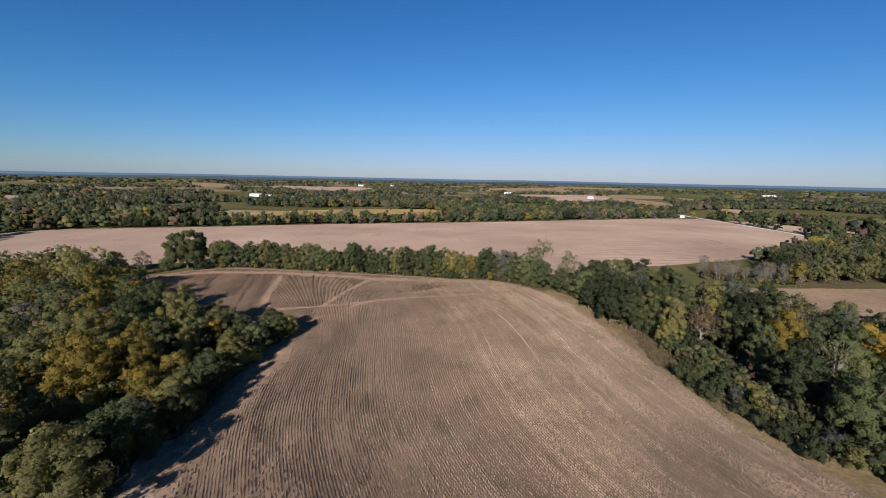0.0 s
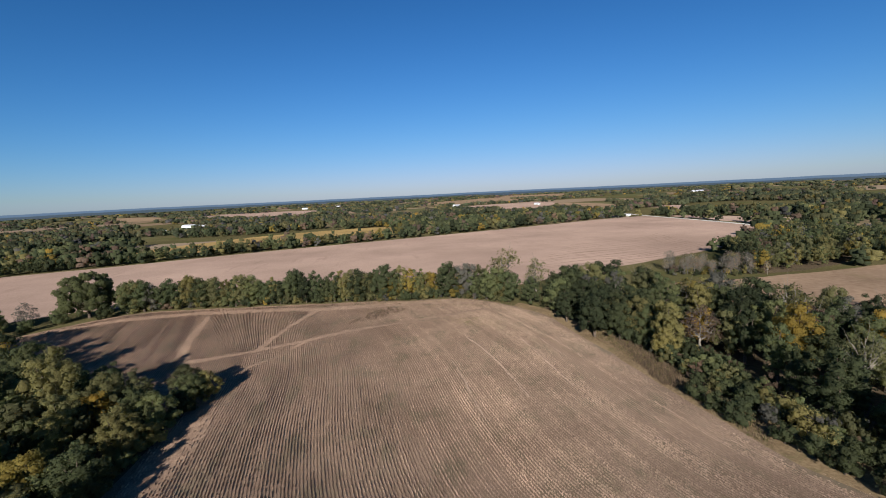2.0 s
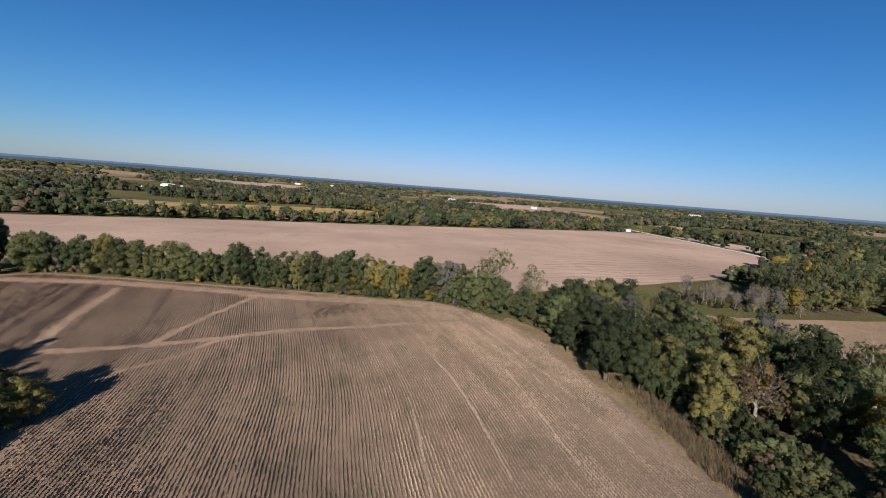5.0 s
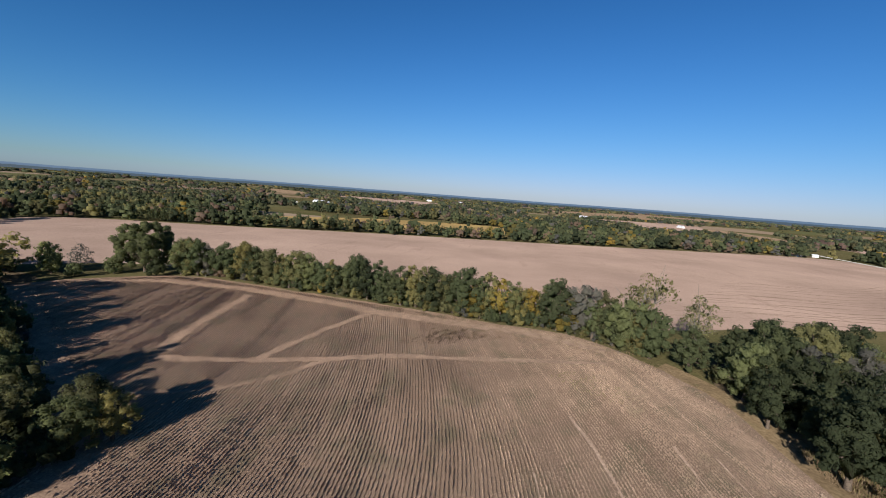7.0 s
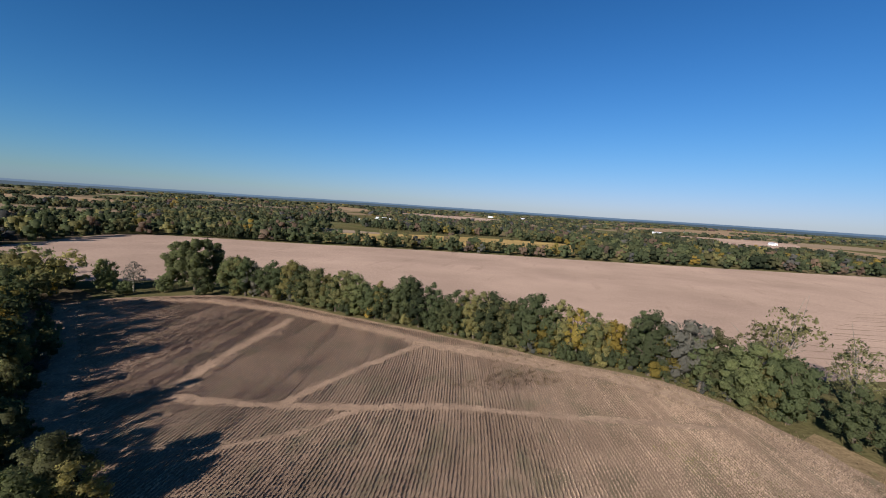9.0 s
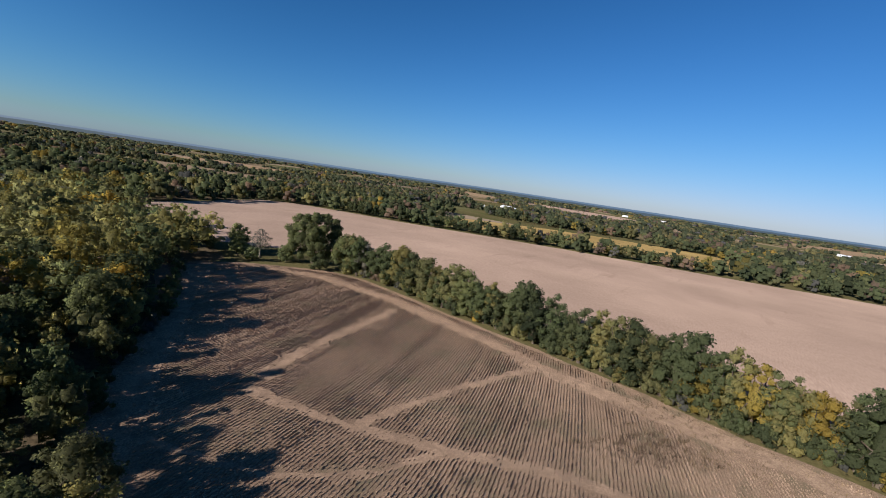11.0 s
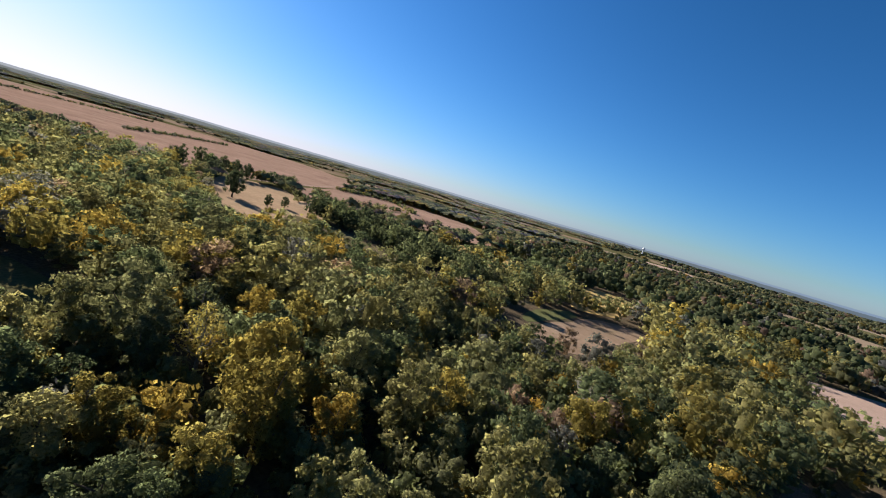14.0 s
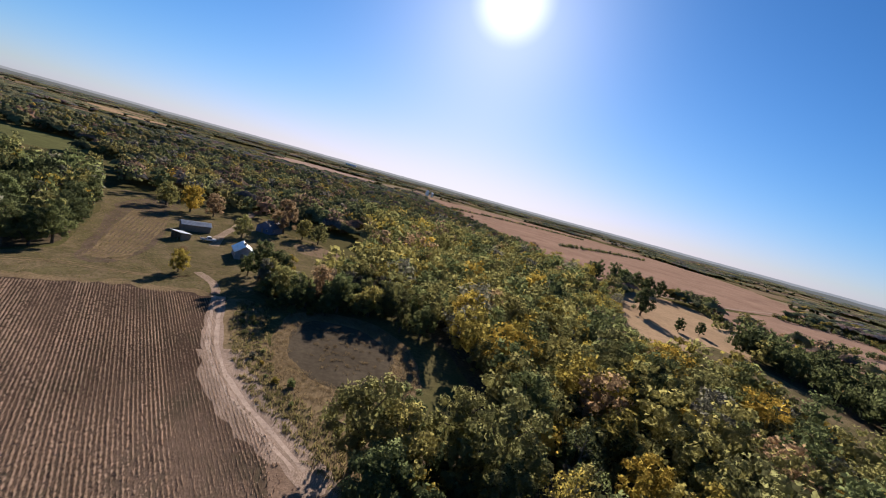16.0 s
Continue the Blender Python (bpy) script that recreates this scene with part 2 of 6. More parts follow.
def greyer_eastwards(m):
    """The field's colour runs from warmer and paler in the west to greyer and darker in the east."""
    n, l, p = m.node_tree.nodes, m.node_tree.links, m.node_tree.nodes["Principled BSDF"]
    was = p.inputs["Base Color"].links[0].from_socket
    pos = n.new("ShaderNodeTexCoord").outputs["Object"]
    w = noise_node(n, l, pos, 0.02, 3.0, 0.5)
    sep = n.new("ShaderNodeSeparateXYZ")
    l.new(pos, sep.inputs["Vector"])
    at = n.new("ShaderNodeMath")
    at.operation = "MULTIPLY_ADD"
    l.new(w.outputs["Fac"], at.inputs[0])
    at.inputs[1].default_value = 70.0
    l.new(sep.outputs["X"], at.inputs[2])
    f = n.new("ShaderNodeMapRange")
    f.inputs["From Min"].default_value, f.inputs["From Max"].default_value = -50.0, 70.0
    l.new(at.outputs["Value"], f.inputs["Value"])
    tone = ramp_node(n, l, f.outputs["Result"], [(0.0, (1.06, 1.0, 0.95)), (0.5, (1.0, 0.97, 0.94)), (1.0, (0.89, 0.895, 0.89))]).outputs["Color"]
    l.new(mix_node(n, l, 1.0, was, tone, "MULTIPLY"), p.inputs["Base Color"])


def darker_southwards(m):
    """Darkens the soil colour southwards in uneven patches: painted shade for stubble seen against the sun."""
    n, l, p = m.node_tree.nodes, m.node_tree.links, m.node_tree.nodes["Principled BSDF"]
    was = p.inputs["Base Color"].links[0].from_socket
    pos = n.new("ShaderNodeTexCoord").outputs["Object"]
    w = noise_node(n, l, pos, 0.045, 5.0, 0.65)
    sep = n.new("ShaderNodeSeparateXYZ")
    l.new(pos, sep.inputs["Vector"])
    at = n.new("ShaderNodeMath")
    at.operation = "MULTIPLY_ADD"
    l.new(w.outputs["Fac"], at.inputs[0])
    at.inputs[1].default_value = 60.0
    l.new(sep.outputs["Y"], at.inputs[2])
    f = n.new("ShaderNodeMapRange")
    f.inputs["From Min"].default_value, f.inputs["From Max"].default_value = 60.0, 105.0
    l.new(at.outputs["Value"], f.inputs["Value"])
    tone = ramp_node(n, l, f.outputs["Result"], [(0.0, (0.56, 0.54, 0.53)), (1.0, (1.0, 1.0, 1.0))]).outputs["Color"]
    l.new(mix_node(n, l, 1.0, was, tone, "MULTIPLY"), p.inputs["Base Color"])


darker_southwards(soil)
for m in (soil, straw, track_straw):
    greyer_eastwards(m)


def rows_differ(m):
    """Each pass of the machine left its rows a little paler or darker."""
    n, l, p = m.node_tree.nodes, m.node_tree.links, m.node_tree.nodes["Principled BSDF"]
    was = p.inputs["Base Color"].links[0].from_socket
    own = n.new("ShaderNodeAttribute")
    own.attribute_name = "tint"
    tone = ramp_node(n, l, own.outputs["Fac"], [(0.0, (0.66, 0.65, 0.63)), (1.0, (1.24, 1.23, 1.22))]).outputs["Color"]
    l.new(mix_node(n, l, 1.0, was, tone, "MULTIPLY"), p.inputs["Base Color"])


rows_differ(straw)
bean_field = earth("harvested_field", (0.281, 0.199, 0.156), (0.355, 0.259, 0.209), (0.214, 0.146, 0.112), 0.58, fine=0.35, broad=0.011, streak=(0.35, 6.0), bump=0.3)
drill_soil = earth("drill_line_soil", (0.175, 0.122, 0.092), (0.245, 0.176, 0.136), (0.26, 0.186, 0.142), 0.54, fine=0.35, broad=0.05, bump=0.3)
tyre_straw = earth("pressed_straw", (0.22, 0.160, 0.122), (0.42, 0.318, 0.245), fine=1.4, broad=0.12)
tan_field = earth("dry_field", (0.245, 0.170, 0.108), (0.315, 0.226, 0.148), (0.18, 0.142, 0.075), 0.58, fine=0.35, broad=0.02, bump=0.3, cloddy=0.0)
creek_field = earth("brown_field", (0.184, 0.129, 0.088), (0.244, 0.176, 0.124), (0.150, 0.116, 0.064), 0.58, fine=0.35, broad=0.02, bump=0.3)
red_field = earth("autumn_crop", (0.185, 0.117, 0.088), (0.262, 0.176, 0.134), (0.275, 0.205, 0.155), 0.52, fine=0.3, broad=0.016, streak=(-0.5, 5.0), bump=0.3, cloddy=0.0)
gold_field = earth("golden_crop", (0.290, 0.200, 0.080), (0.370, 0.262, 0.112), (0.235, 0.172, 0.072), 0.56, fine=0.3, broad=0.02, bump=0.3, cloddy=0.0)
turf = earth("turf", (0.068, 0.062, 0.031), (0.142, 0.116, 0.063), (0.170, 0.126, 0.078), 0.46, fine=1.3, broad=0.07, bump=1.0)
bright_turf = earth("mown_turf", (0.076, 0.084, 0.038), (0.112, 0.114, 0.050), fine=0.7, broad=0.06)
dry_grass = earth("dry_grass", (0.125, 0.090, 0.052), (0.215, 0.160, 0.098), (0.082, 0.078, 0.034), 0.55, fine=1.2, broad=0.09)
mud = earth("pond_mud", (0.064, 0.052, 0.038), (0.090, 0.074, 0.054), (0.090, 0.079, 0.045), 0.60, fine=0.8, broad=0.08, rough=0.95, bump=0.3)
dirt = earth("track_dirt", (0.190, 0.136, 0.104), (0.365, 0.283, 0.228), (0.150, 0.108, 0.082), 0.55, fine=2.4, broad=0.2, streak=(0.3, 2.2))
pale_dirt = earth("dusty_rut", (0.300, 0.228, 0.184), (0.430, 0.345, 0.285), (0.215, 0.158, 0.122), 0.56, fine=2.2, broad=0.3)
gravel = earth("road_gravel", (0.390, 0.375, 0.338), (0.495, 0.480, 0.443), fine=0.8, broad=0.05)
tilled = earth("tilled_soil", (0.092, 0.066, 0.049), (0.168, 0.124, 0.092), (0.125, 0.112, 0.058), 0.52, fine=1.6, broad=0.12, bump=1.0, cloddy=0.3)


def paint(name, colour, rough=0.6, metal=0.0, grime=0.25):
    m, n, l, p = material(name)
    pos = n.new("ShaderNodeTexCoord").outputs["Object"]
    w = noise_node(n, l, pos, 1.3, 5.0, 0.6)
    f = ramp_node(n, l, w.outputs["Fac"], [(0.35, (1 - grime,) * 3), (0.7, (1.05,) * 3)]).outputs["Color"]
    l.new(mix_node(n, l, 1.0, colour, f, "MULTIPLY"), p.inputs["Base Color"])
    p.inputs["Roughness"].default_value = rough
    p.inputs["Metallic"].default_value = metal
    return m


white_paint = paint("white_paint", (0.62, 0.62, 0.61))
# walls coloured down to the bluish dark of the shaded front
siding_blue = paint("shade_blue_siding", (0.26, 0.27, 0.29))
siding_navy = paint("blue_siding", (0.06, 0.10, 0.19))
roof_metal = paint("bright_metal_roof", (0.86, 0.87, 0.88), 0.38, 0.55, 0.2)
roof_grey = paint("grey_metal_roof", (0.50, 0.50, 0.49), 0.75, 0.0, 0.4)
roof_dark = paint("dark_shingle_roof", (0.07, 0.08, 0.11), 0.85)
board_brown = paint("weathered_board", (0.20, 0.16, 0.12), 0.85)
dark_gap = paint("interior_shade", (0.03, 0.028, 0.025), 0.9)
window_glass = paint("window_glass", (0.05, 0.06, 0.07), 0.12)
rubber = paint("tyre_rubber", (0.025, 0.025, 0.025), 0.9)
patch_dark = paint("dark_patch", (0.12, 0.12, 0.13), 0.8)
steel = paint("galvanised_steel", (0.55, 0.56, 0.58), 0.4, 0.6)


# ---------------------------------------------------------------- mesh helpers
from mathutils.geometry import delaunay_2d_cdt


def mesh_from(name, verts, faces, mats, index=None, smooth=False, normals=None, tint=None):
    """One mesh from arrays: faces is an (n, 3) or (n, 4) array, index the material of each face."""
    me = bpy.data.meshes.new(name)
    verts = np.asarray(verts, dtype=np.float32)
    faces = np.asarray(faces, dtype=np.int32)
    k = faces.shape[1]
    me.vertices.add(len(verts))
    me.vertices.foreach_set("co", verts.ravel())
    me.loops.add(faces.size)
    me.loops.foreach_set("vertex_index", faces.ravel())
    me.polygons.add(len(faces))
    me.polygons.foreach_set("loop_start", np.arange(0, faces.size, k, dtype=np.int32))
    for m in mats:
        me.materials.append(m)
    if index is not None:
        me.polygons.foreach_set("material_index", np.asarray(index, dtype=np.int32))
    me.polygons.foreach_set("use_smooth", np.full(len(faces), smooth))
    me.update(calc_edges=True)
    if normals is not None:
        at = me.attributes.new("custom_normal", "FLOAT_VECTOR", "POINT")
        at.data.foreach_set("vector", np.asarray(normals, dtype=np.float32).ravel())
    if tint is not None:
        at = me.attributes.new("tint", "FLOAT", "POINT")
        at.data.foreach_set("value", np.asarray(tint, dtype=np.float32))
    return me


def part(name, bm, mat, parent, label=""):
    me = bpy.data.meshes.new(name)
    bm.normal_update()
    bm.to_mesh(me)
    bm.free()
    me.materials.append(mat)
    ob = new(name, me)
    ob.parent = parent
    return tagged(ob, label)


def box(bm, x0, x1, y0, y1, z0, z1):
    v = [bm.verts.new((x, y, z)) for z in (z0, z1) for x, y in ((x0, y0), (x1, y0), (x1, y1), (x0, y1))]
    for f in ((3, 2, 1, 0), (4, 5, 6, 7), (0, 1, 5, 4), (1, 2, 6, 5), (2, 3, 7, 6), (3, 0, 4, 7)):
        bm.faces.new([v[i] for i in f])
    return v


def inside(poly, x, y):
    """Which of the points lie in the polygon."""
    x, y = np.asarray(x, float), np.asarray(y, float)
    res = np.zeros(x.shape, bool)
    px, py = np.array(poly, float).T
    j = len(px) - 1
    for i in range(len(px)):
        cross = (py[i] > y) != (py[j] > y)
        dy = py[j] - py[i]
        xi = (px[j] - px[i]) * (y - py[i]) / (dy if abs(dy) > 1e-9 else 1e-9) + px[i]
        res ^= cross & (x < xi)
        j = i
    return res


def away(line, x, y):
    """Distance of the points to a polyline."""
    x, y = np.asarray(x, float), np.asarray(y, float)
    best = np.full(x.shape, 1e9)
    for (ax, ay), (bx, by) in zip(line[:-1], line[1:]):
        dx, dy = bx - ax, by - ay
        t = np.clip(((x - ax) * dx + (y - ay) * dy) / (dx * dx + dy * dy), 0, 1)
        best = np.minimum(best, np.hypot(x - ax - t * dx, y - ay - t * dy))
    return best


def rise(x, y):
    """Height of the land: level round the farm, rolling up to low hills far off, shaped to fit the camera's horizon."""
    x, y = np.asarray(x, float), np.asarray(y, float)
    r = np.hypot(x, y - 60)
    s = np.clip((r - 1500) / 3300, 0, 1)
    s = s * s * (3 - 2 * s)
    wave = np.sin(x * 0.0021 + 1.3) * np.cos(y * 0.0017 + 0.4) + 0.6 * np.sin(x * 0.0047 - y * 0.0039)
    return s * (14 + 4 * wave)


def spline(points, step, closed):
    """A smooth line through the points, cut every step metres."""
    P = np.array(points, float)
    n = len(P)
    out = []
    for i in range(n if closed else n - 1):
        a, b, c, d = ((P[(i + k) % n] if closed else P[min(max(i + k, 0), n - 1)]) for k in (-1, 0, 1, 2))
        m = max(1, int(np.hypot(*(c - b)) / step))
        for k in range(m):
            t = k / m
            out.append(0.5 * (2 * b + (c - a) * t + (2 * a - 5 * b + 4 * c - d) * t * t + (3 * b - a - 3 * c + d) * t ** 3))
    if not closed:
        out.append(P[-1])
    return np.array(out)


def sheet(name, points, z, mat, label, step=6.0, ragged=0.8, category="field"):
    """A stretch of land with an uneven outline, lying on the ground."""
    S = spline(points, step, True)
    flat = []
    for x, y in S:
        jx = noise.noise((x * 0.13, y * 0.13, 3.1)) * ragged + noise.noise((x * 0.6, y * 0.6, 1.7)) * ragged * 0.5
        jy = noise.noise((x * 0.13, y * 0.13, 9.4)) * ragged + noise.noise((x * 0.6, y * 0.6, 5.2)) * ragged * 0.5
        flat.append(Vector((x + jx, y + jy)))
    pts, _, tris, _, _, _ = delaunay_2d_cdt(flat, [], [list(range(len(flat)))], 1, 0.001)
    bm = bmesh.new()
    vs = [bm.verts.new((p.x, p.y, z + float(rise(p.x, p.y)))) for p in pts]
    for t in tris:
        bm.faces.new([vs[i] for i in t])
    bm.normal_update()
    for f in bm.faces:
        if f.normal.z < 0:
            f.normal_flip()
    ob = part(name, bm, mat, None)
    return tagged(ob, label, category, kind="structure")


def ribbon(name, points, width, z, mat, label, step=3.0, ragged=0.35, category="track"):
    """A strip of land of a given width along a line."""
    S = spline(points, step, False)
    d = np.gradient(S, axis=0)
    d /= np.hypot(d[:, 0], d[:, 1])[:, None] + 1e-9
    nrm = np.stack([-d[:, 1], d[:, 0]], 1)
    bm = bmesh.new()
    rows = []
    for (x, y), (nx, ny) in zip(S, nrm):
        w = [width / 2 + ragged * noise.noise((x * 0.35, y * 0.35, k * 7.7)) + ragged * noise.noise((x * 0.08, y * 0.08, k * 3.3)) for k in (1, 2)]
        h = z + float(rise(x, y))
        rows.append([bm.verts.new((x - nx * w[0], y - ny * w[0], h)), bm.verts.new((x + nx * w[1], y + ny * w[1], h))])
    for a, b in zip(rows[:-1], rows[1:]):
        bm.faces.new((a[0], b[0], b[1], a[1]))
    bm.normal_update()
    if sum(g.normal.z for g in bm.faces) < 0:
        bmesh.ops.reverse_faces(bm, faces=bm.faces)
    ob = part(name, bm, mat, None)
    return tagged(ob, label, category, kind="structure")


# ---------------------------------------------------------------- the land
ring = [0, 60, 120, 250, 450, 700, 1000, 1400, 1800, 2200, 2600, 3000, 3400, 3800, 4200, 4600, 4900]
SEG = 128
gv = [(0.0, 60.0, 0.0)]
for r in ring[1:]:
    for k in range(SEG):
        a = 2 * math.pi * k / SEG
        x, y = r * math.cos(a), 60 + r * math.sin(a)
        gv.append((x, y, float(rise(x, y))))
gf = [(0, 1 + k, 1 + (k + 1) % SEG) for k in range(SEG)]
for i in range(len(ring) - 2):
    o = 1 + i * SEG
    for k in range(SEG):
        a, b = o + k, o + (k + 1) % SEG
        gf += [(a, a + SEG, b + SEG), (a, b + SEG, b)]
ground = new("ground", mesh_from("ground", gv, gf, [meadow], smooth=True))
tagged(ground, "dull green and brown autumn meadow reaching to the horizon", "ground", kind="structure")

# the last ridges of land under the sky: glowing rings with painted haze, blue with distance and paler towards the sun


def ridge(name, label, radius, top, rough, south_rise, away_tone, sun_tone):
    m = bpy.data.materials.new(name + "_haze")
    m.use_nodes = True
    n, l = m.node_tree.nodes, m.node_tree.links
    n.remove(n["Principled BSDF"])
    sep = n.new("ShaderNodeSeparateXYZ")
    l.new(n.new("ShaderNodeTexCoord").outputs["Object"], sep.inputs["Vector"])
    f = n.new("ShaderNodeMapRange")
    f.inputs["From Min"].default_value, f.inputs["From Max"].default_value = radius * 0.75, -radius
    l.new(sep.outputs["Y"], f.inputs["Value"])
    # the ring glows; its haze is put into the emission colour
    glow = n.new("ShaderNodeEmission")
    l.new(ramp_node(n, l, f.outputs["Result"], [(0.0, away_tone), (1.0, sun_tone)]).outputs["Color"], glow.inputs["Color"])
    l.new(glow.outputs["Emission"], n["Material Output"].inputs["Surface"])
    rv, rf = [], []
    for k in range(720):
        a = math.radians(k / 2)
        x, y = radius * math.cos(a), 60 + radius * math.sin(a)
        h = top + south_rise * min(max(0.55 - math.sin(a) - 0.3 * math.cos(a), 0.0), 1.0) + rough * noise.noise((math.cos(a) * 3.1, math.sin(a) * 3.1, 0.7)) + rough * 0.4 * noise.noise((math.cos(a) * 23, math.sin(a) * 23, 2.7)) + rough * 0.3 * noise.noise((k * 0.7, 1.1, 0.2))
        rv += [(x, y, -30.0), (x, y, h)]
        rf.append((2 * k, (2 * k + 2) % 1440, (2 * k + 3) % 1440, 2 * k + 1))
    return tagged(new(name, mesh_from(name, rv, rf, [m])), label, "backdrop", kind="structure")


ridge("backdrop", "glowing blue backdrop ring for hazy far land along the horizon", 4870, 46, 5, 5, (0.070, 0.106, 0.160), (0.150, 0.160, 0.175))
ridge("backdrop", "glowing backdrop ring for hazy far woods below the horizon", 3700, 31, 6, 3, (0.043, 0.060, 0.078), (0.075, 0.080, 0.080))

STUBBLE = [(86.2, 24.6), (76.5, 54.2), (69, 67.2), (63.6, 81), (61.5, 92), (59.8, 109), (58, 138), (56.2, 156), (55.2, 171), (50.5, 183), (44, 194), (33, 206), (19, 211), (6, 212),
           (-24, 218), (-67, 223), (-108, 228), (-122, 225), (-138, 212), (-149, 198), (-151, 179), (-118, 163), (-98, 152), (-84, 141),
           (-66, 131), (-53, 120), (-51, 100), (-50, 78.4), (-47.1, 61.7), (-41.8, 51.2), (-33.9, 40.4), (-28, 28.6), (-24.1, 15.8), (-20.1, -3.9), (-5.4, -4.9),
           (6.4, -2), (15.3, 2), (24.2, 5.9), (50.7, 12.8)]
FAR_FIELD = [(-346, 358), (-322, 275), (-297, 216), (-270, 201), (-221, 205), (-187, 212), (-158, 236), (-110, 243), (-60, 238), (0, 230),
             (55, 226), (100, 246), (151, 264), (205, 287), (257, 311), (310, 345), (355, 374), (366, 450), (374, 600), (322, 612), (210, 570), (32, 503),
             (-110, 457), (-228, 408)]
GOLD = [(-285, 510), (-238, 590), (-163, 660), (-22, 700), (30, 610), (-15, 520), (-139, 478), (-228, 440)]
EAST_CLEARING = [(99, 180), (104, 196), (128, 207), (148, 205), (218, 208), (263, 213), (304, 222), (352, 262), (420, 250), (420, 80), (300, 60), (264, 72), (206, 106), (160, 130), (120, 154)]
EAST_FIELD = [(370, 300), (380, 360), (420, 375), (640, 370), (640, 270), (430, 262)]
ROAD_FIELD = [(385, 400), (392, 590), (430, 560), (470, 430), (440, 395)]
CLEAR_MUD = [(-182, 114), (-196, 104), (-218, 109), (-237, 116), (-256, 122), (-268, 134), (-268, 150), (-240, 143), (-210, 132), (-184, 124)]
GLADE_EDGE = [(-204, 92), (-190, 104), (-178, 114), (-186, 124), (-208, 134)]   # side of the clearing kept treeless to fit the camera's view
CLEAR_GREEN = [(-203, 101), (-214, 97), (-232, 99), (-246, 104), (-258, 112), (-252, 117), (-238, 113.5), (-222, 108)]
CLEAR_GREEN_B = [(-222, 84), (-236, 77), (-244, 82), (-252, 96), (-244, 97), (-232, 90)]
CLEAR_YELLOW = [(-392, 120), (-352, 104), (-289, 108), (-271, 114), (-289, 134), (-314, 138), (-384, 142)]
YARD = [(-20.1, -6.9), (-5.4, -5.9), (15.3, 1), (24.2, 4.9), (40.9, 4.9), (35, -10.8), (29.1, -22.6), (38.9, -56.1), (48.8, -85.6), (66.5, -125), (40.9, -144.7), (15.3, -127),
        (-4.4, -144.7), (-18.2, -113.2), (-33.9, -107.3), (-51.6, -81.7), (-41.8, -54.1), (-35.9, -30.5), (-26, -16.7)]
POND_RING = [(-33.9, 10.8), (-34.9, 27.6), (-42.8, 39.4), (-53.6, 42.3), (-63.4, 36.4), (-68.4, 22.7), (-67.4, 6.9), (-59.5, -4.9), (-45.7, -8.8), (-35.9, -2)]
POND = [(-37.9, 12.8), (-38.8, 23.6), (-44.7, 31.5), (-52.6, 33.5), (-59.5, 28.6), (-62.5, 17.7), (-59.5, 5.9), (-51.6, -1), (-42.8, 0), (-38.8, 5.9)]
LONE_FIELD = [(-352, -170), (-335, -203), (-300, -205), (-247, -150), (-205, -95), (-172, -42), (-182, -14), (-206, -6), (-236, -34), (-282, -72), (-340, -112)]
RED_FIELD = [(-245, -250), (-238, -420), (-250, -728), (-244, -1184), (-500, -1400), (-1000, -1350), (-1100, -900), (-930, -560), (-760, -380), (-620, -300),
             (-470, -252), (-370, -226), (-320, -228)]
MID_FIELD = [(-372, -205), (-450, -232), (-600, -285), (-700, -240), (-690, -120), (-520, -20), (-440, 0), (-400, -60), (-358, -120)]
BAND_FIELD = [(-300, -60), (-345, -75), (-385, -20), (-380, 45), (-330, 60), (-292, 20), (-285, -25)]
GREEN_SOUTH = [(134, -238), (157, -312), (225, -318), (300, -300), (300, -205), (215, -205), (160, -214)]
GREEN_LANE = [(104, -212), (84, -240), (90, -264), (118, -244)]
BAND = [(-252, -62), (-276, -72), (-290, -40), (-272, 20), (-250, 66), (-232, 76), (-212, 74), (-228, 56), (-236, 20), (-252, -20)]
STRIP = [(-250, -30), (-246, -66), (-232, -60), (-205, -34), (-181, 56), (-189, 62), (-214, 52), (-232, 20)]
OPEN = [STUBBLE, FAR_FIELD, GOLD, EAST_CLEARING, EAST_FIELD, ROAD_FIELD, CLEAR_MUD, CLEAR_GREEN, CLEAR_GREEN_B, CLEAR_YELLOW, YARD, POND_RING, LONE_FIELD,
        RED_FIELD, MID_FIELD, BAND_FIELD, GREEN_SOUTH, GREEN_LANE, STRIP]
# pale fields far out between the woods
OUTER = [[(-790, 2052), (-337, 2014), (-245, 1433), (-550, 1489)], [(185, 2321), (631, 2750), (649, 2199), (491, 1739), (254, 1672)],
         [(236, 1487), (559, 1548), (415, 1138), (208, 1087)], [(546, 1362), (558, 1034), (410, 751), (370, 767), (409, 985)],
         [(-882, 862), (-766, 810), (-649, 695), (-650, 633)], [(-1359, 2329), (-1084, 2172), (-871, 1735), (-1032, 1787)],
         [(569, 881), (593, 825), (510, 715), (487, 745)], [(862, 3375), (1290, 3034), (930, 2253), (625, 2383)],
         [(-145, 901), (-71, 864), (-66, 759), (-129, 772)], [(-1500, 900), (-1250, 1000), (-1050, 820), (-1300, 700)],
         [(-1750, 330), (-1400, 420), (-1350, 300), (-1700, 200)], [(300, -900), (520, -980), (560, -760), (340, -700)],
         [(-120, -1500), (160, -1560), (200, -1250), (-90, -1200)], [(500, -1700), (900, -1850), (950, -1500), (560, -1400)]]
OPEN += OUTER

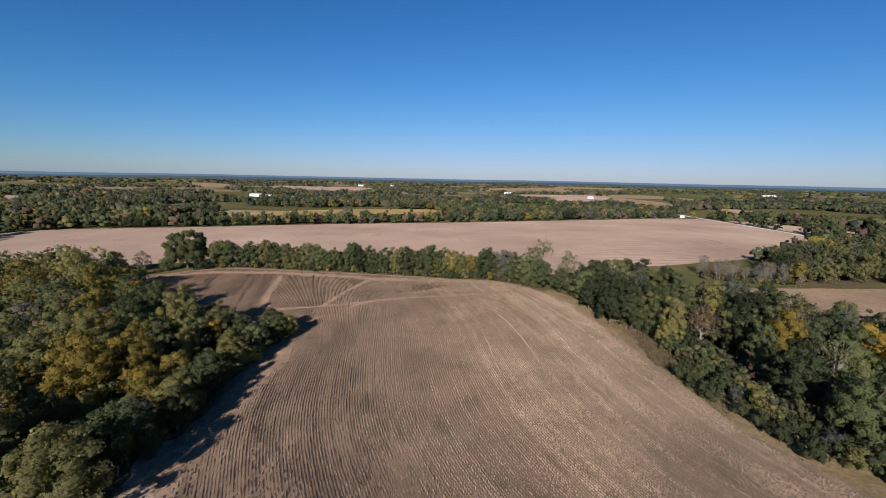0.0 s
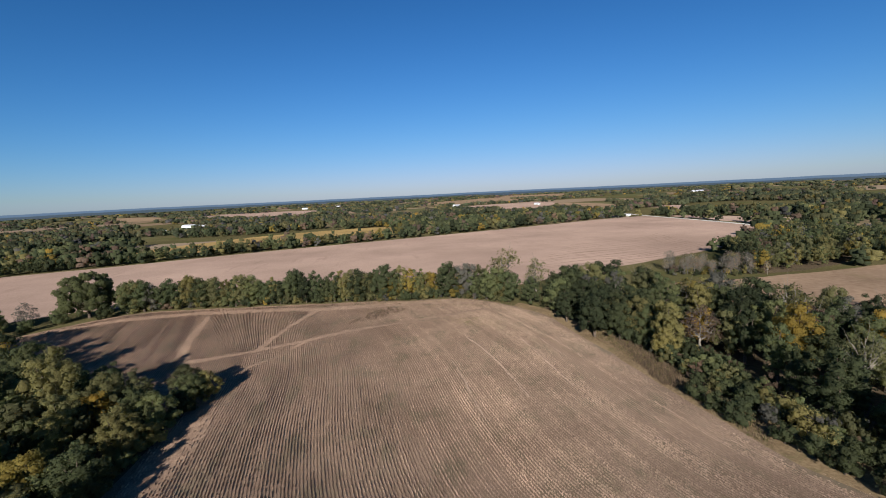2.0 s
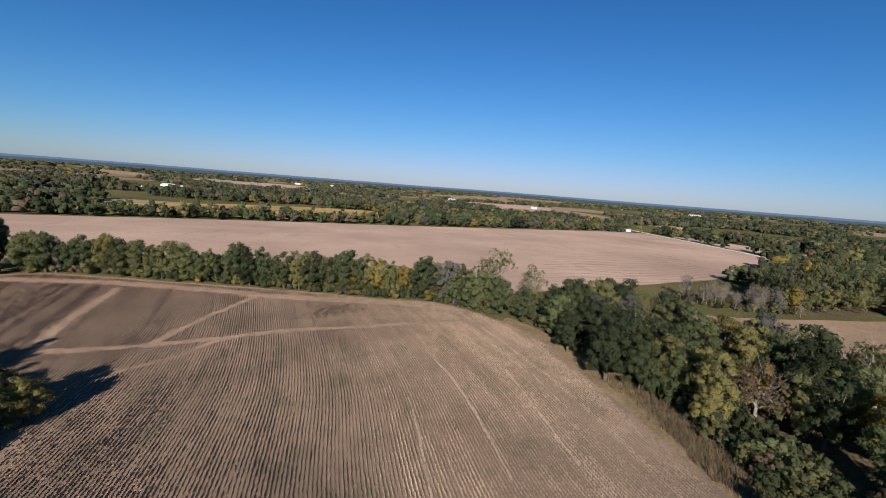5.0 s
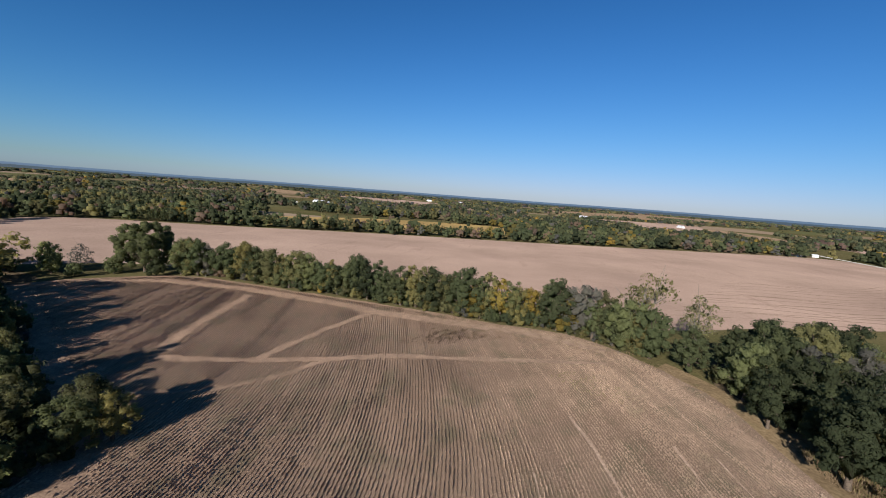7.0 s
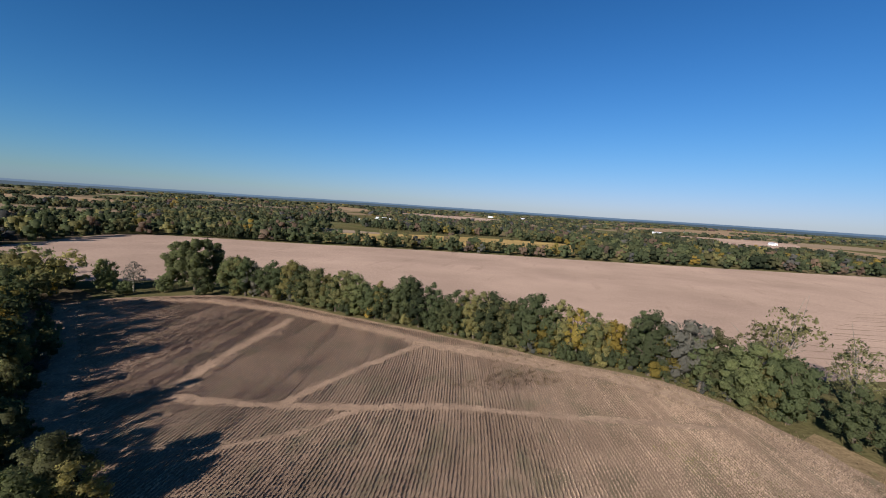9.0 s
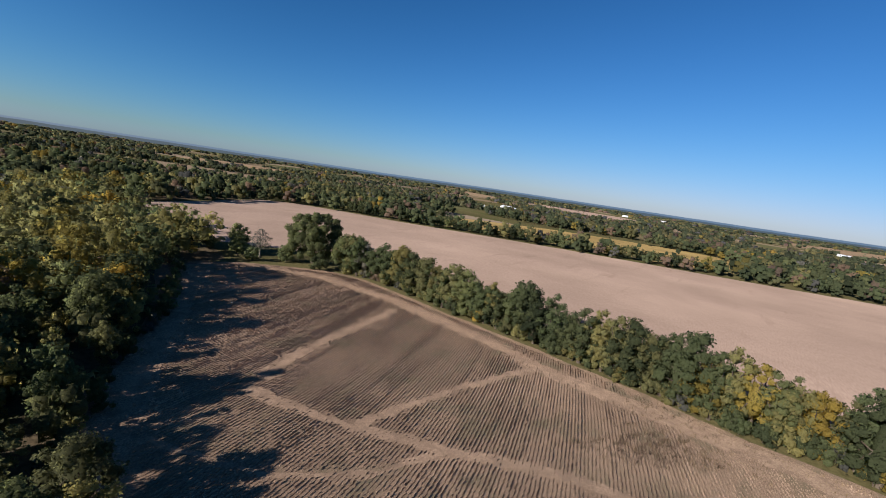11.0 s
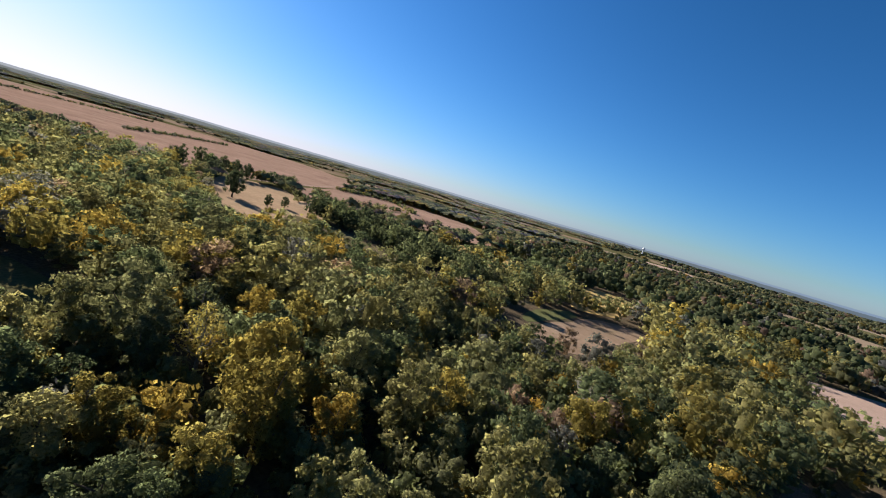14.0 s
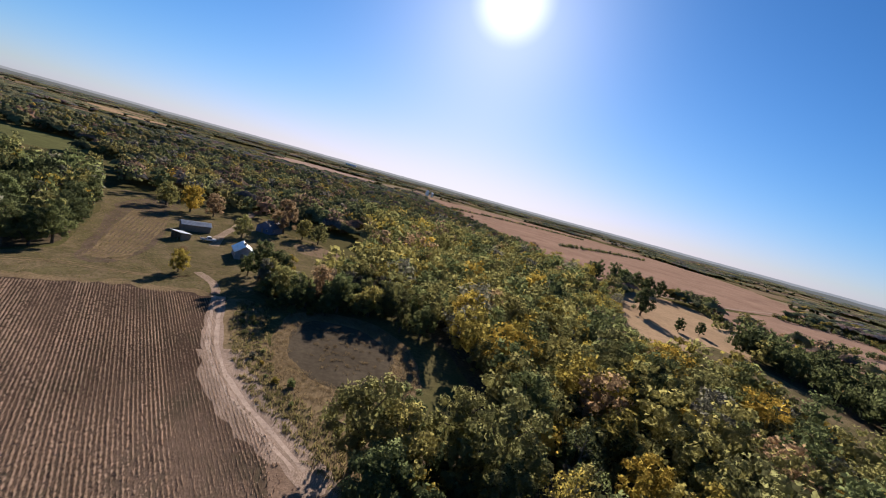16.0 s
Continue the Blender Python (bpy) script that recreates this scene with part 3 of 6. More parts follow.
WOOD_WEST = [(-49.4, 65.4), (-52, 122), (-64, 132), (-84, 143), (-99, 154), (-117, 165), (-150, 180), (-152, 200), (-190, 208), (-225, 200), (-275, 196),
             (-300, 212), (-330, 275), (-360, 340), (-420, 330), (-420, 60), (-310, 66), (-285, -30), (-262, -60), (-232, -112), (-250, -170), (-250, -330),
             (-60, -330), (-63.4, -115.2), (-51.6, -83.7), (-41.8, -46.3), (-47.7, -26.6), (-57.5, -24.6), (-69.4, -12.8), (-79.2, 4.9), (-80.2, 22.7), (-73.3, 40.4), (-57.5, 50.2)]
WOOD_EAST = [(66, 86), (64, 120), (64, 142), (62, 166), (57, 182), (70, 206), (96, 208), (97, 178), (118, 152), (158, 128), (204, 104), (262, 70), (250, 30), (92, 20), (82, 52)]
WOOD_NORTHEAST = [(174, 214), (205, 213), (247, 225), (298, 240), (306, 262), (322, 300), (330, 330), (290, 312), (245, 284), (210, 258), (180, 234)]
WOOD_YARD = [(37, -10.8), (31.1, -22.6), (40.9, -56.1), (50.7, -85.6), (66, -118), (104, -124), (140, -80), (150, -30), (90.1, 6.9), (50.7, 6.9)]
VISTA = [(66, -120), (104, -126), (140, -82), (230, -110), (320, -205), (215, -203), (160, -212), (132, -236), (116, -244), (104, -214), (80, -170)]
sheet("woodland_floor", WOOD_WEST, 0.025, litter, "shaded leaf litter and undergrowth under the trees", 12, 0.5, "ground")
sheet("woodland_floor", WOOD_EAST, 0.03, litter, "shaded leaf litter along the wooded creek", 8, 2, "ground")
sheet("woodland_floor", WOOD_NORTHEAST, 0.03, litter, "brushy ground under bare and leafy trees", 8, 2, "ground")
sheet("woodland_floor", WOOD_YARD, 0.03, litter, "dark shaded ground under the trees by the yard", 8, 2, "ground")

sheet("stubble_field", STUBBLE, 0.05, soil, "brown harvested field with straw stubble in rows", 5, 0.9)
sheet("harvested_field", FAR_FIELD, 0.06, bean_field, "pinkish tan harvested field, bare and level", 10, 1.2)
sheet("golden_field", GOLD, 0.12, gold_field, "golden orange strip of ripe crop behind trees", 15, 2)
sheet("tan_field", EAST_CLEARING, 0.06, creek_field, "dry brown field beside the wooded creek", 10, 1.5)
sheet("tan_field", EAST_FIELD, 0.1, tan_field, "dry tan field beyond the gravel road", 15, 1.5)
sheet("tan_field", ROAD_FIELD, 0.1, bean_field, "bare tan field beside the gravel road", 15, 1.5)
sheet("bare_clearing", CLEAR_MUD, 0.07, creek_field, "bare pinkish earth in a woodland clearing", 5, 1.2)
sheet("grass_clearing", CLEAR_GREEN, 0.10, bright_turf, "green mown patch in a woodland clearing", 5, 0.8)
sheet("grass_clearing", CLEAR_GREEN_B, 0.085, turf, "dull green glade among the trees", 5, 1.0)
sheet("golden_field", CLEAR_YELLOW, 0.08, gold_field, "small golden yellow field among trees", 6, 1.5)
sheet("farm_yard", YARD, 0.04, turf, "patchy green and tan grass of the farmyard", 5, 1.2, "grass")
sheet("pond_bank", POND_RING, 0.06, dry_grass, "dry yellow grass round the dried-up pond", 4, 1.5, "grass")
sheet("dry_pond", POND, 0.075, mud, "dark drying mud bed of a small pond", 3, 1.0, "pond")
sheet("tan_field", LONE_FIELD, 0.08, tan_field, "tan field with a few lone trees", 10, 1.5)
sheet("red_field", RED_FIELD, 0.15, red_field, "wide reddish brown field of dry crop", 25, 4)
sheet("red_field", MID_FIELD, 0.12, red_field, "reddish brown field between hedgerows", 15, 2.5)
sheet("golden_field", BAND_FIELD, 0.1, gold_field, "narrow golden field between wood and hedge", 10, 2)
sheet("pasture", GREEN_SOUTH, 0.1, bright_turf, "green pasture among the woods", 10, 2)
for k, poly in enumerate(OUTER):
    sheet("pasture" if k == 8 else "pale_field", poly, 0.3, turf if k == 8 else (bean_field, tan_field)[k % 2], "dull green pasture far off between woods" if k == 8 else "pale tan harvested field far off between woods", 30, 4)
sheet("pasture", GREEN_LANE, 0.1, bright_turf, "narrow green pasture strip between the trees", 8, 1.5)
sheet("grass_strip", STRIP, 0.095, turf, "green grass strip along the dark wood", 8, 1.2, "grass")
sheet("grass_strip", [(205, 574), (322, 615), (330, 640), (260, 622), (200, 590)], 0.16, turf, "green grass by the distant farmhouse", 10, 1.5, "grass")
sheet("garden_plot", [(21, -15), (26, -30), (34, -54), (42, -77), (43, -96), (32, -104), (24, -84), (17, -62), (12, -38), (13, -17)], 0.06, tilled, "brown tilled garden with green rows", 4, 0.7)
sheet("garden_plot", [(48, -92), (47, -126), (31, -121), (35, -87)], 0.062, tilled, "bare brown tilled plot behind the yard", 4, 0.8)
sheet("garden_plot", [(-27, -95), (-44, -95), (-47, -81), (-31, -76)], 0.062, creek_field, "small tan plot beside the wood", 4, 0.8)
sheet("grass_bank", [(-19.6, -5.9), (-23.1, 14.8), (-27.5, 28.6), (-33.9, 40.4), (-41.8, 51.2), (-50.1, 61.7), (-56, 61.7), (-59.5, 50.2), (-51.6, 38.4), (-39.8, 28.6), (-32.9, 16.8), (-28, -4.9)], 0.055,
      dry_grass, "weedy grass bank beside the dirt track", 3, 0.9, "grass")

sheet("creek_bank", [(86, 36), (76, 52), (68.5, 66), (63, 82), (59.4, 108), (57.6, 137), (55.8, 160), (54, 172), (46, 190), (50, 194), (60, 176), (66, 158), (68, 140), (70, 116), (70, 96), (74, 78), (84, 56), (90, 40)], 0.045, dry_grass,
      "dry grass margin between field and creek trees", 4, 1.0, "grass")
for i in range(15):
    y0 = 252 + 7.5 * i
    ribbon("drill_line", [(70 + 5 * i, y0 + 2 * (i % 3)), (105 + 4 * i, y0 + 9 + 3 * math.sin(i * 2.1)), (140 + 4 * i, y0 + 13 + 3 * math.sin(i * 1.3)), (182 + 3 * i, y0 + 24), (222 + 2 * i, y0 + 43 + 2 * math.sin(i))],
           0.8, 0.075, drill_soil, "faint dark drill line across the bare field", 4, 0.5)

for i in range(10):
    ribbon("garden_row", [(12.6 + 0.85 * i, -20 + 0.2 * i), (14.6 + 1.25 * i, -40), (19.5 + 1.45 * i, -64), (25.5 + 1.5 * i, -90)], 0.9, 0.068, dry_grass, "pale dry row in the garden plot", 1.5, 0.5)
for k, w in ((0.0, 0.9), (2.6, 0.7)):
    ribbon("wheel_rut", [(34, -2 - k), (22, -9 - k * 0.6), (10, -10 - k * 0.5), (-2, -14 - k * 0.3), (-6, -18)], w, 0.07, dry_grass, "worn wheel line across the yard grass", 1.5, 0.3)
ribbon("wheel_track", [(-16.2, -5.3), (-5.4, -5.1), (6.4, -2.3), (15.3, 1.2), (24.2, 5.3), (38.9, 8.9)], 4.2, 0.0665, dry_grass, "grassy headland between field and yard", 1.0, 2.2)

ribbon("gravel_road", [(357, 330), (357, 374), (369, 450), (374, 547), (375, 602), (380, 700)], 6.5, 0.2, gravel, "pale straight gravel road", 12, 0.2, "road")
ribbon("gravel_road", [(300, 300), (357, 290), (376, 266), (470, 250), (640, 236)], 6.0, 0.2, gravel, "pale gravel road beyond the wood", 12, 0.2, "road")
ribbon("dirt_track", [(-17.2, -5.9), (-20.1, 8.9), (-23.1, 20.7), (-27, 31.5), (-32.9, 41.4), (-39.8, 50.7), (-44.8, 57.6), (-47.6, 62.2)], 3.9, 0.085, dirt,
       "pale pinkish dirt track along the field edge", 2, 0.5)
for off in (-0.85, 0.85):
    ribbon("wheel_rut", [(-17.2 + off, -5.9), (-20.1 + off, 8.9), (-23.1 + off, 20.7), (-27 + off, 31.5), (-32.9 + off, 41.4), (-39.8 + off, 50.7), (-44.8 + off, 57.6)], 0.8, 0.092, pale_dirt,
           "pale dusty wheel rut in the dirt track", 1.2, 0.25)
ribbon("straw_verge", [(-25.1, 24.6), (-30, 35.5), (-36.9, 45.8), (-42.8, 54.2), (-46.8, 63.5), (-48.2, 74.7)], 8.0, 0.0668, dirt, "trampled pale straw and dust along the field track", 1.5, 1.6)
ribbon("driveway", [(-6.4, -22.6), (-12.3, -16.7), (-16.2, -6.9)], 2.4, 0.07, dirt, "short dirt lane from the yard", 2, 0.5)
ribbon("driveway", [(-1.4, -58.1), (1.5, -75.8), (1.5, -99.4), (2.5, -125), (4.5, -154.5)], 3.2, 0.07, dirt, "dirt driveway past the sheds", 3, 0.5)
ribbon("dirt_lane", [(-320, -214), (-361, -222), (-439, -244), (-520, -276), (-599, -312)], 4.2, 0.22, dirt, "pale dirt lane between the fields", 8, 0.4)

# ---------------------------------------------------------------- stubble
PATHS = [[(-66, 156), (-53, 159), (-45, 162), (-32, 167), (-19, 174), (3, 180), (34, 188.7)],
         [(-46, 162), (-44, 173), (-41.3, 186), (-35.5, 206)],
         [(-67, 160), (-71.5, 169), (-75.5, 187.5), (-80.5, 211)],
         [(-139, 205), (-118, 216.5), (-85, 218), (-48, 213), (-33, 209), (-8, 207.5), (14, 206), (36, 199)],
         [(-62, 139), (-53, 143), (-45, 147), (-37, 156), (-32, 166)],
         [(-42.8, 56.1), (-45.4, 65.4), (-46, 80.3), (-45.6, 100), (-45.5, 116), (-52, 130), (-73, 141), (-97, 157), (-118, 169), (-141, 186)]]
for line, w, zz in zip(PATHS, (2.2, 2.2, 3.0, 6.0, 1.3, 7.0), (0.095, 0.09, 0.085, 0.08, 0.075, 0.07)):
    ribbon("wheel_track", line, w, zz, track_straw, "track of flattened pale straw across the stubble", 0.8, 1.0)
EDGE = [(x, y) for x, y in STUBBLE]


TYRES = [[(37.6, 152), (38.2, 145), (38.9, 134), (39.8, 116)], [(21, 157), (23.4, 149), (25.2, 140), (26.6, 129), (28, 113)], [(13.8, 138), (14.6, 130), (15.9, 106)], [(43.6, 150), (45.2, 136)]]
for line, w in zip(TYRES, (0.42, 0.42, 0.3, 0.25)):
    ribbon("tyre_mark", line, w, 0.1, tyre_straw, "pale narrow tyre mark along the rows", 0.8, 0.22)


def row_shift(y):
    """How far the crop rows have swung sideways at y."""
    ys = np.array([-20, 0, 40, 55, 70, 85, 110, 140, 165, 190, 215, 235], float)
    xs = np.array([47, 38.5, 21.7, 15.5, 8.5, 3.4, -1.0, -4.2, -9.6, -16.4, -24.0, -31], float)
    fine = np.linspace(-60, 280, 681)
    lane = np.interp(fine, ys, xs)
    kernel = np.hanning(61)
    lane[60:-60] = np.convolve(lane, kernel / kernel.sum(), "same")[60:-60]
    return np.interp(y, fine, lane)


rng = np.random.default_rng(5)
STEP, ROW = 0.32, 0.60
N_ROW = 763
VV, TT = [], []
for k in range(-232, 193):
    ys = -12 + STEP * np.arange(N_ROW) + rng.uniform(-0.1, 0.1, N_ROW)
    xs = k * ROW + row_shift(ys) + 0.03 * rng.standard_normal(N_ROW)
    keep = inside(EDGE, xs, ys)
    keep &= away(EDGE + [EDGE[0]], xs, ys) > 1.2 + 1.2 * rng.random(N_ROW)
    if not keep.any():
        continue
    for line, w in zip(PATHS, (1.6, 1.6, 2.2, 3.9, 0.9, 4.4)):
        keep &= away(line, xs, ys) > w * (0.1 + 1.2 * rng.random(N_ROW))
    for line in TYRES:
        keep &= away(line, xs, ys) > 0.5 * rng.random(N_ROW)
    thick = 1.0 + 0.7 * noise.noise((k * 0.31, 1.9, 7.2)) + 0.35 * noise.noise((k * 0.83, 4.4, 1.2))
    fat = np.array([thick + 0.7 * noise.noise((k * 0.12, y * 0.045, 2.6)) + 0.65 * noise.noise((k * 0.9, y * 0.35, 6.6)) + (0.5 * noise.noise((k * 0.07, y * 0.06, 3.3)) if y < 90 else 0.0) for y in ys[::6]])
    fat = np.clip(np.repeat(fat, 6)[:N_ROW], np.where(ys > 95, 0.62, 0.25), 1.6)
    torn = np.repeat([max(noise.noise((k * 0.055, y * 0.05, 9.1)) + 0.5 * noise.noise((k * 0.2, y * 0.16, 3.1)), 0.0) for y in ys[::6]], 6)[:N_ROW]
    keep &= rng.random(N_ROW) > 0.03 + 0.8 * torn * np.clip((78 - ys) / 25, 0, 1) + (0.15 if k % 23 in (3, 6) else 0.0)
    x, y, fat = xs[keep], ys[keep], fat[keep]
    m = len(x)
    fat = fat * (1 - 0.28 * np.clip((20 - x) / 30, 0, 1) * np.clip((y - 110) / 30, 0, 1))
    # a tuft of cut straw: two flanks that lean together at the top
    w = rng.uniform(0.05, 0.13, (2, m)) * (0.4 + 0.6 * fat)
    d = rng.uniform(0.22, 0.36, (2, m))
    top = np.stack([x + rng.uniform(-0.07, 0.07, m), y + rng.uniform(-0.12, 0.12, m), 0.055 + rng.uniform(0.09, 0.34, m) * np.clip(0.15 + 0.85 * fat, 0, 1.25)], 1)
    z = np.full(m, 0.046)
    TT.append(np.repeat(np.clip(0.5 + 0.5 * noise.noise((k * 0.31, 1.9, 7.2)) + rng.normal(0, 0.12, m) + 0.5 * (fat - 1), 0, 1), 6))
    VV.append(np.stack([np.stack([x - w[0], y - d[0], z], 1), top, np.stack([x - w[0], y + d[0], z], 1),
                        np.stack([x + w[1], y - d[1], z], 1), np.stack([x + w[1], y + d[1], z], 1), top + np.array([0, 0, 0.004])], 1).reshape(-1, 3))
V = np.concatenate(VV)
F = np.arange(len(V)).reshape(-1, 3)
n = len(F)
rows_ob = new("stubble_rows", mesh_from("stubble_rows", V, F, [straw], tint=np.concatenate(TT)))
tagged(rows_ob, "rows of cut straw stubble across the field", "stubble", kind="stuff")

# loose straw strewn between the rows
m = 150000
x, y = rng.uniform(-150, 86, m), rng.uniform(-8, 224, m)
keep = inside(EDGE, x, y) & (rng.random(m) < 0.55 + 0.45 * np.sin(x * 0.11 + 2 * np.sin(y * 0.05)) * np.cos(y * 0.07))
x, y = x[keep], y[keep]
m = len(x)
a = rng.uniform(0, 6.28, m)
ln, wd = rng.uniform(0.12, 0.34, m), rng.uniform(0.03, 0.09, m)
z = 0.066 + rng.uniform(0, 0.05, (3, m))
V = np.stack([np.stack([x - np.sin(a) * wd, y + np.cos(a) * wd, z[0]], 1), np.stack([x + np.sin(a) * wd, y - np.cos(a) * wd, z[1]], 1),
              np.stack([x + np.cos(a) * ln, y + np.sin(a) * ln, z[2]], 1)], 1).reshape(-1, 3)
litter_ob = new("straw_litter", mesh_from("straw_litter", V, np.arange(3 * m).reshape(-1, 3), [straw], tint=np.repeat(rng.random(m), 3)))
tagged(litter_ob, "loose pale straw strewn over the stubble field", "straw", kind="stuff")


# ---------------------------------------------------------------- trees
def ball_quads(fine):
    """A round lump of quads, radius 1: six bulging faces, or twenty-four."""
    k = 2 if fine else 1
    V, F, at = [], [], {}

    def corner(p):
        key = tuple(round(v, 4) for v in p)
        if key not in at:
            at[key] = len(V)
            V.append(np.array(p, float) / np.linalg.norm(p))
        return at[key]

    for axis in range(3):
        for side in (-1.0, 1.0):
            for i in range(k):
                for j in range(k):
                    quad = []
                    for a, b in ((i, j), (i + 1, j), (i + 1, j + 1), (i, j + 1)):
                        p = [0.0, 0.0, 0.0]
                        p[axis], p[(axis + 1) % 3], p[(axis + 2) % 3] = side, 2 * a / k - 1, 2 * b / k - 1
                        quad.append(corner(p))
                    F.append(quad if side > 0 else quad[::-1])
    return np.array(V), np.array(F)


BALL = {True: ball_quads(True), False: ball_quads(False)}


def crown_mesh(seed, H, R, base, n, size, lobes=14, ragged=0.35, fine=True, core=0.76, lifted=0.0, loose=0.75):
    """A domed crown of many lobes: a dense leafy body in each, and leaf sprays on the skin that lies open."""
    g = np.random.default_rng(seed)
    i = np.arange(lobes) + 0.5
    zf = np.clip(1 - i / lobes * 1.62 + g.uniform(-0.12, 0.12, lobes), -0.75, 1)
    ring_r = np.sqrt(1 - zf ** 2)
    ang = i * 2.4 + g.uniform(-0.45, 0.45, lobes)
    k = g.uniform(0.60 - 0.25 * ragged, 0.78 + 0.2 * ragged, lobes)
    mid = base + 0.44 * (H - base)
    up = np.where(zf > 0, H - mid, mid - base)
    c = np.stack([ring_r * np.cos(ang) * k * R, ring_r * np.sin(ang) * k * R, mid + zf * up * np.where(zf > 0, k, 1.05)], 1)
    lr = R * 1.28 / math.sqrt(lobes) * g.uniform(0.78, 1.16 + 0.3 * ragged, lobes)
    # leaf sprays, on open skin only
    m = 4 * n
    pick = g.choice(lobes, m, p=lr ** 2 / (lr ** 2).sum())
    v = g.standard_normal((m, 3))
    v /= np.linalg.norm(v, axis=1)[:, None]
    low = (v[:, 2] < -0.3) & (g.random(m) < 0.75)
    v[low, 2] *= -1
    depth = g.uniform(0.74, 1.0, m) + 0.32 * g.random(m) ** 2 * (0.4 + ragged)
    pos = c[pick] + v * (lr[pick] * depth)[:, None] * np.array([1.0, 1.0, 0.88])
    near = np.full(m, 9.0)
    for q in range(lobes):
        d = np.linalg.norm((pos - c[q]) / np.array([1.0, 1.0, 0.88]), axis=1) / lr[q]
        near = np.minimum(near, np.where(pick == q, 9.0, d))
    order = np.argsort(near < 0.82, kind="stable")[:n]
    pick, v, pos = pick[order], v[order], pos[order]
    nrm = v + g.standard_normal((n, 3)) * loose
    nrm /= np.linalg.norm(nrm, axis=1)[:, None]
    t = np.cross(nrm, g.standard_normal((n, 3)))
    t /= np.linalg.norm(t, axis=1)[:, None]
    b = np.cross(nrm, t)
    s = size * g.uniform(0.5, 1.3, n)[:, None]
    w = g.uniform(0.55, 1.0, (n, 4, 1))
    quad = np.stack([pos + t * s * w[:, 0], pos + b * s * w[:, 1] * 0.75, pos - t * s * w[:, 2], pos - b * s * w[:, 3] * 0.75], 1).reshape(-1, 3)
    heart = np.array([0, 0, base + (H - base) * 0.4])
    bulk = pos - heart
    bulk /= np.linalg.norm(bulk, axis=1)[:, None] + 1e-6
    soft = v * 0.62 + nrm * 0.24 + bulk * 0.30 + np.array([0, 0, lifted])
    soft /= np.linalg.norm(soft, axis=1)[:, None]
    verts, faces, norms = [quad], [np.arange(4 * n).reshape(n, 4)], [np.repeat(soft, 4, 0)]
    # the leafy bodies, and one large one in the middle
    bv, bf = BALL[fine]
    bodies = list(zip(c, np.stack([lr, lr, lr * 0.88], 1) * core)) + [(heart, np.array([R * 0.42, R * 0.42, (H - base) * 0.3]))]
    o = 4 * n
    for mid_at, r in bodies if core else ():
        rough = bv * r * g.uniform(0.72, 1.2, (len(bv), 1)) + mid_at
        out = bv * 0.8 + np.array([0, 0, lifted]) + (rough - heart) / (np.linalg.norm(rough - heart, axis=1)[:, None] + 1e-6) * 0.3
        verts.append(rough)
        faces.append(bf + o)
        norms.append(out / np.linalg.norm(out, axis=1)[:, None])
        o += len(bv)
    V = np.concatenate(verts)
    fz = H / np.percentile(V[:, 2], 99.6)
    fr = R / np.percentile(np.hypot(V[:, 0], V[:, 1]), 97)
    fit = np.array([fr, fr, fz])
    V = V * fit
    V[:, 2] = np.maximum(V[:, 2], 0.02)
    return V, np.concatenate(faces), c * fit, lr, np.concatenate(norms)


def limb(verts, faces, a, b, ra, rb, sides=6, bend=0.0, steps=2, g=None):
    """A tapered round limb from a to b."""
    a, b = np.array(a, float), np.array(b, float)
    ax = (b - a) / (np.linalg.norm(b - a) + 1e-9)
    t = np.cross(ax, [0.3, 0.9, 0.2])
    t /= np.linalg.norm(t)
    w = np.cross(ax, t)
    o = len(verts)
    for i in range(steps + 1):
        f = i / steps
        p = a + (b - a) * f + (t * math.sin(f * 3.1) * bend)
        r = ra + (rb - ra) * f
        for k in range(sides):
            q = 2 * math.pi * k / sides
            verts.append(p + (t * math.cos(q) + w * math.sin(q)) * r)
    for i in range(steps):
        for k in range(sides):
            m = (k + 1) % sides
            faces.append((o + i * sides + k, o + i * sides + m, o + (i + 1) * sides + m, o + (i + 1) * sides + k))


def trunk_mesh(seed, H, R, base, c, lr, mat, thick=0.028, twigs=0):
    g = np.random.default_rng(seed + 77)
    V, F = [], []
    r = H * thick
    top = (g.normal(0, 0.25), g.normal(0, 0.25), H * 0.72)
    limb(V, F, (0, 0, -0.2), (top[0] * 0.4, top[1] * 0.4, H * 0.3), r * 1.25, r * 0.8, 7)
    limb(V, F, (top[0] * 0.4, top[1] * 0.4, H * 0.3), top, r * 0.8, r * 0.2, 6, 0.2)
    for i in np.argsort(-lr)[:8]:
        f = g.uniform(0.25, 0.6)
        limb(V, F, (top[0] * f, top[1] * f, H * f), c[i], r * 0.42, r * 0.1, 5, g.uniform(-0.4, 0.4))
    for i in range(twigs):
        j = g.integers(len(c))
        e = c[j] + g.standard_normal(3) * lr[j] * 0.8 + np.array([0, 0, lr[j] * 0.9])
        limb(V, F, c[j] * np.array([0.5, 0.5, 0.85]), e, r * 0.16, r * 0.04, 4, g.uniform(-0.3, 0.3))
    return mesh_from("trunk", np.array(V), np.array(F), [mat], smooth=True)


SHAPES = {}   # (kind, form) -> list of (crown mesh, trunk mesh)
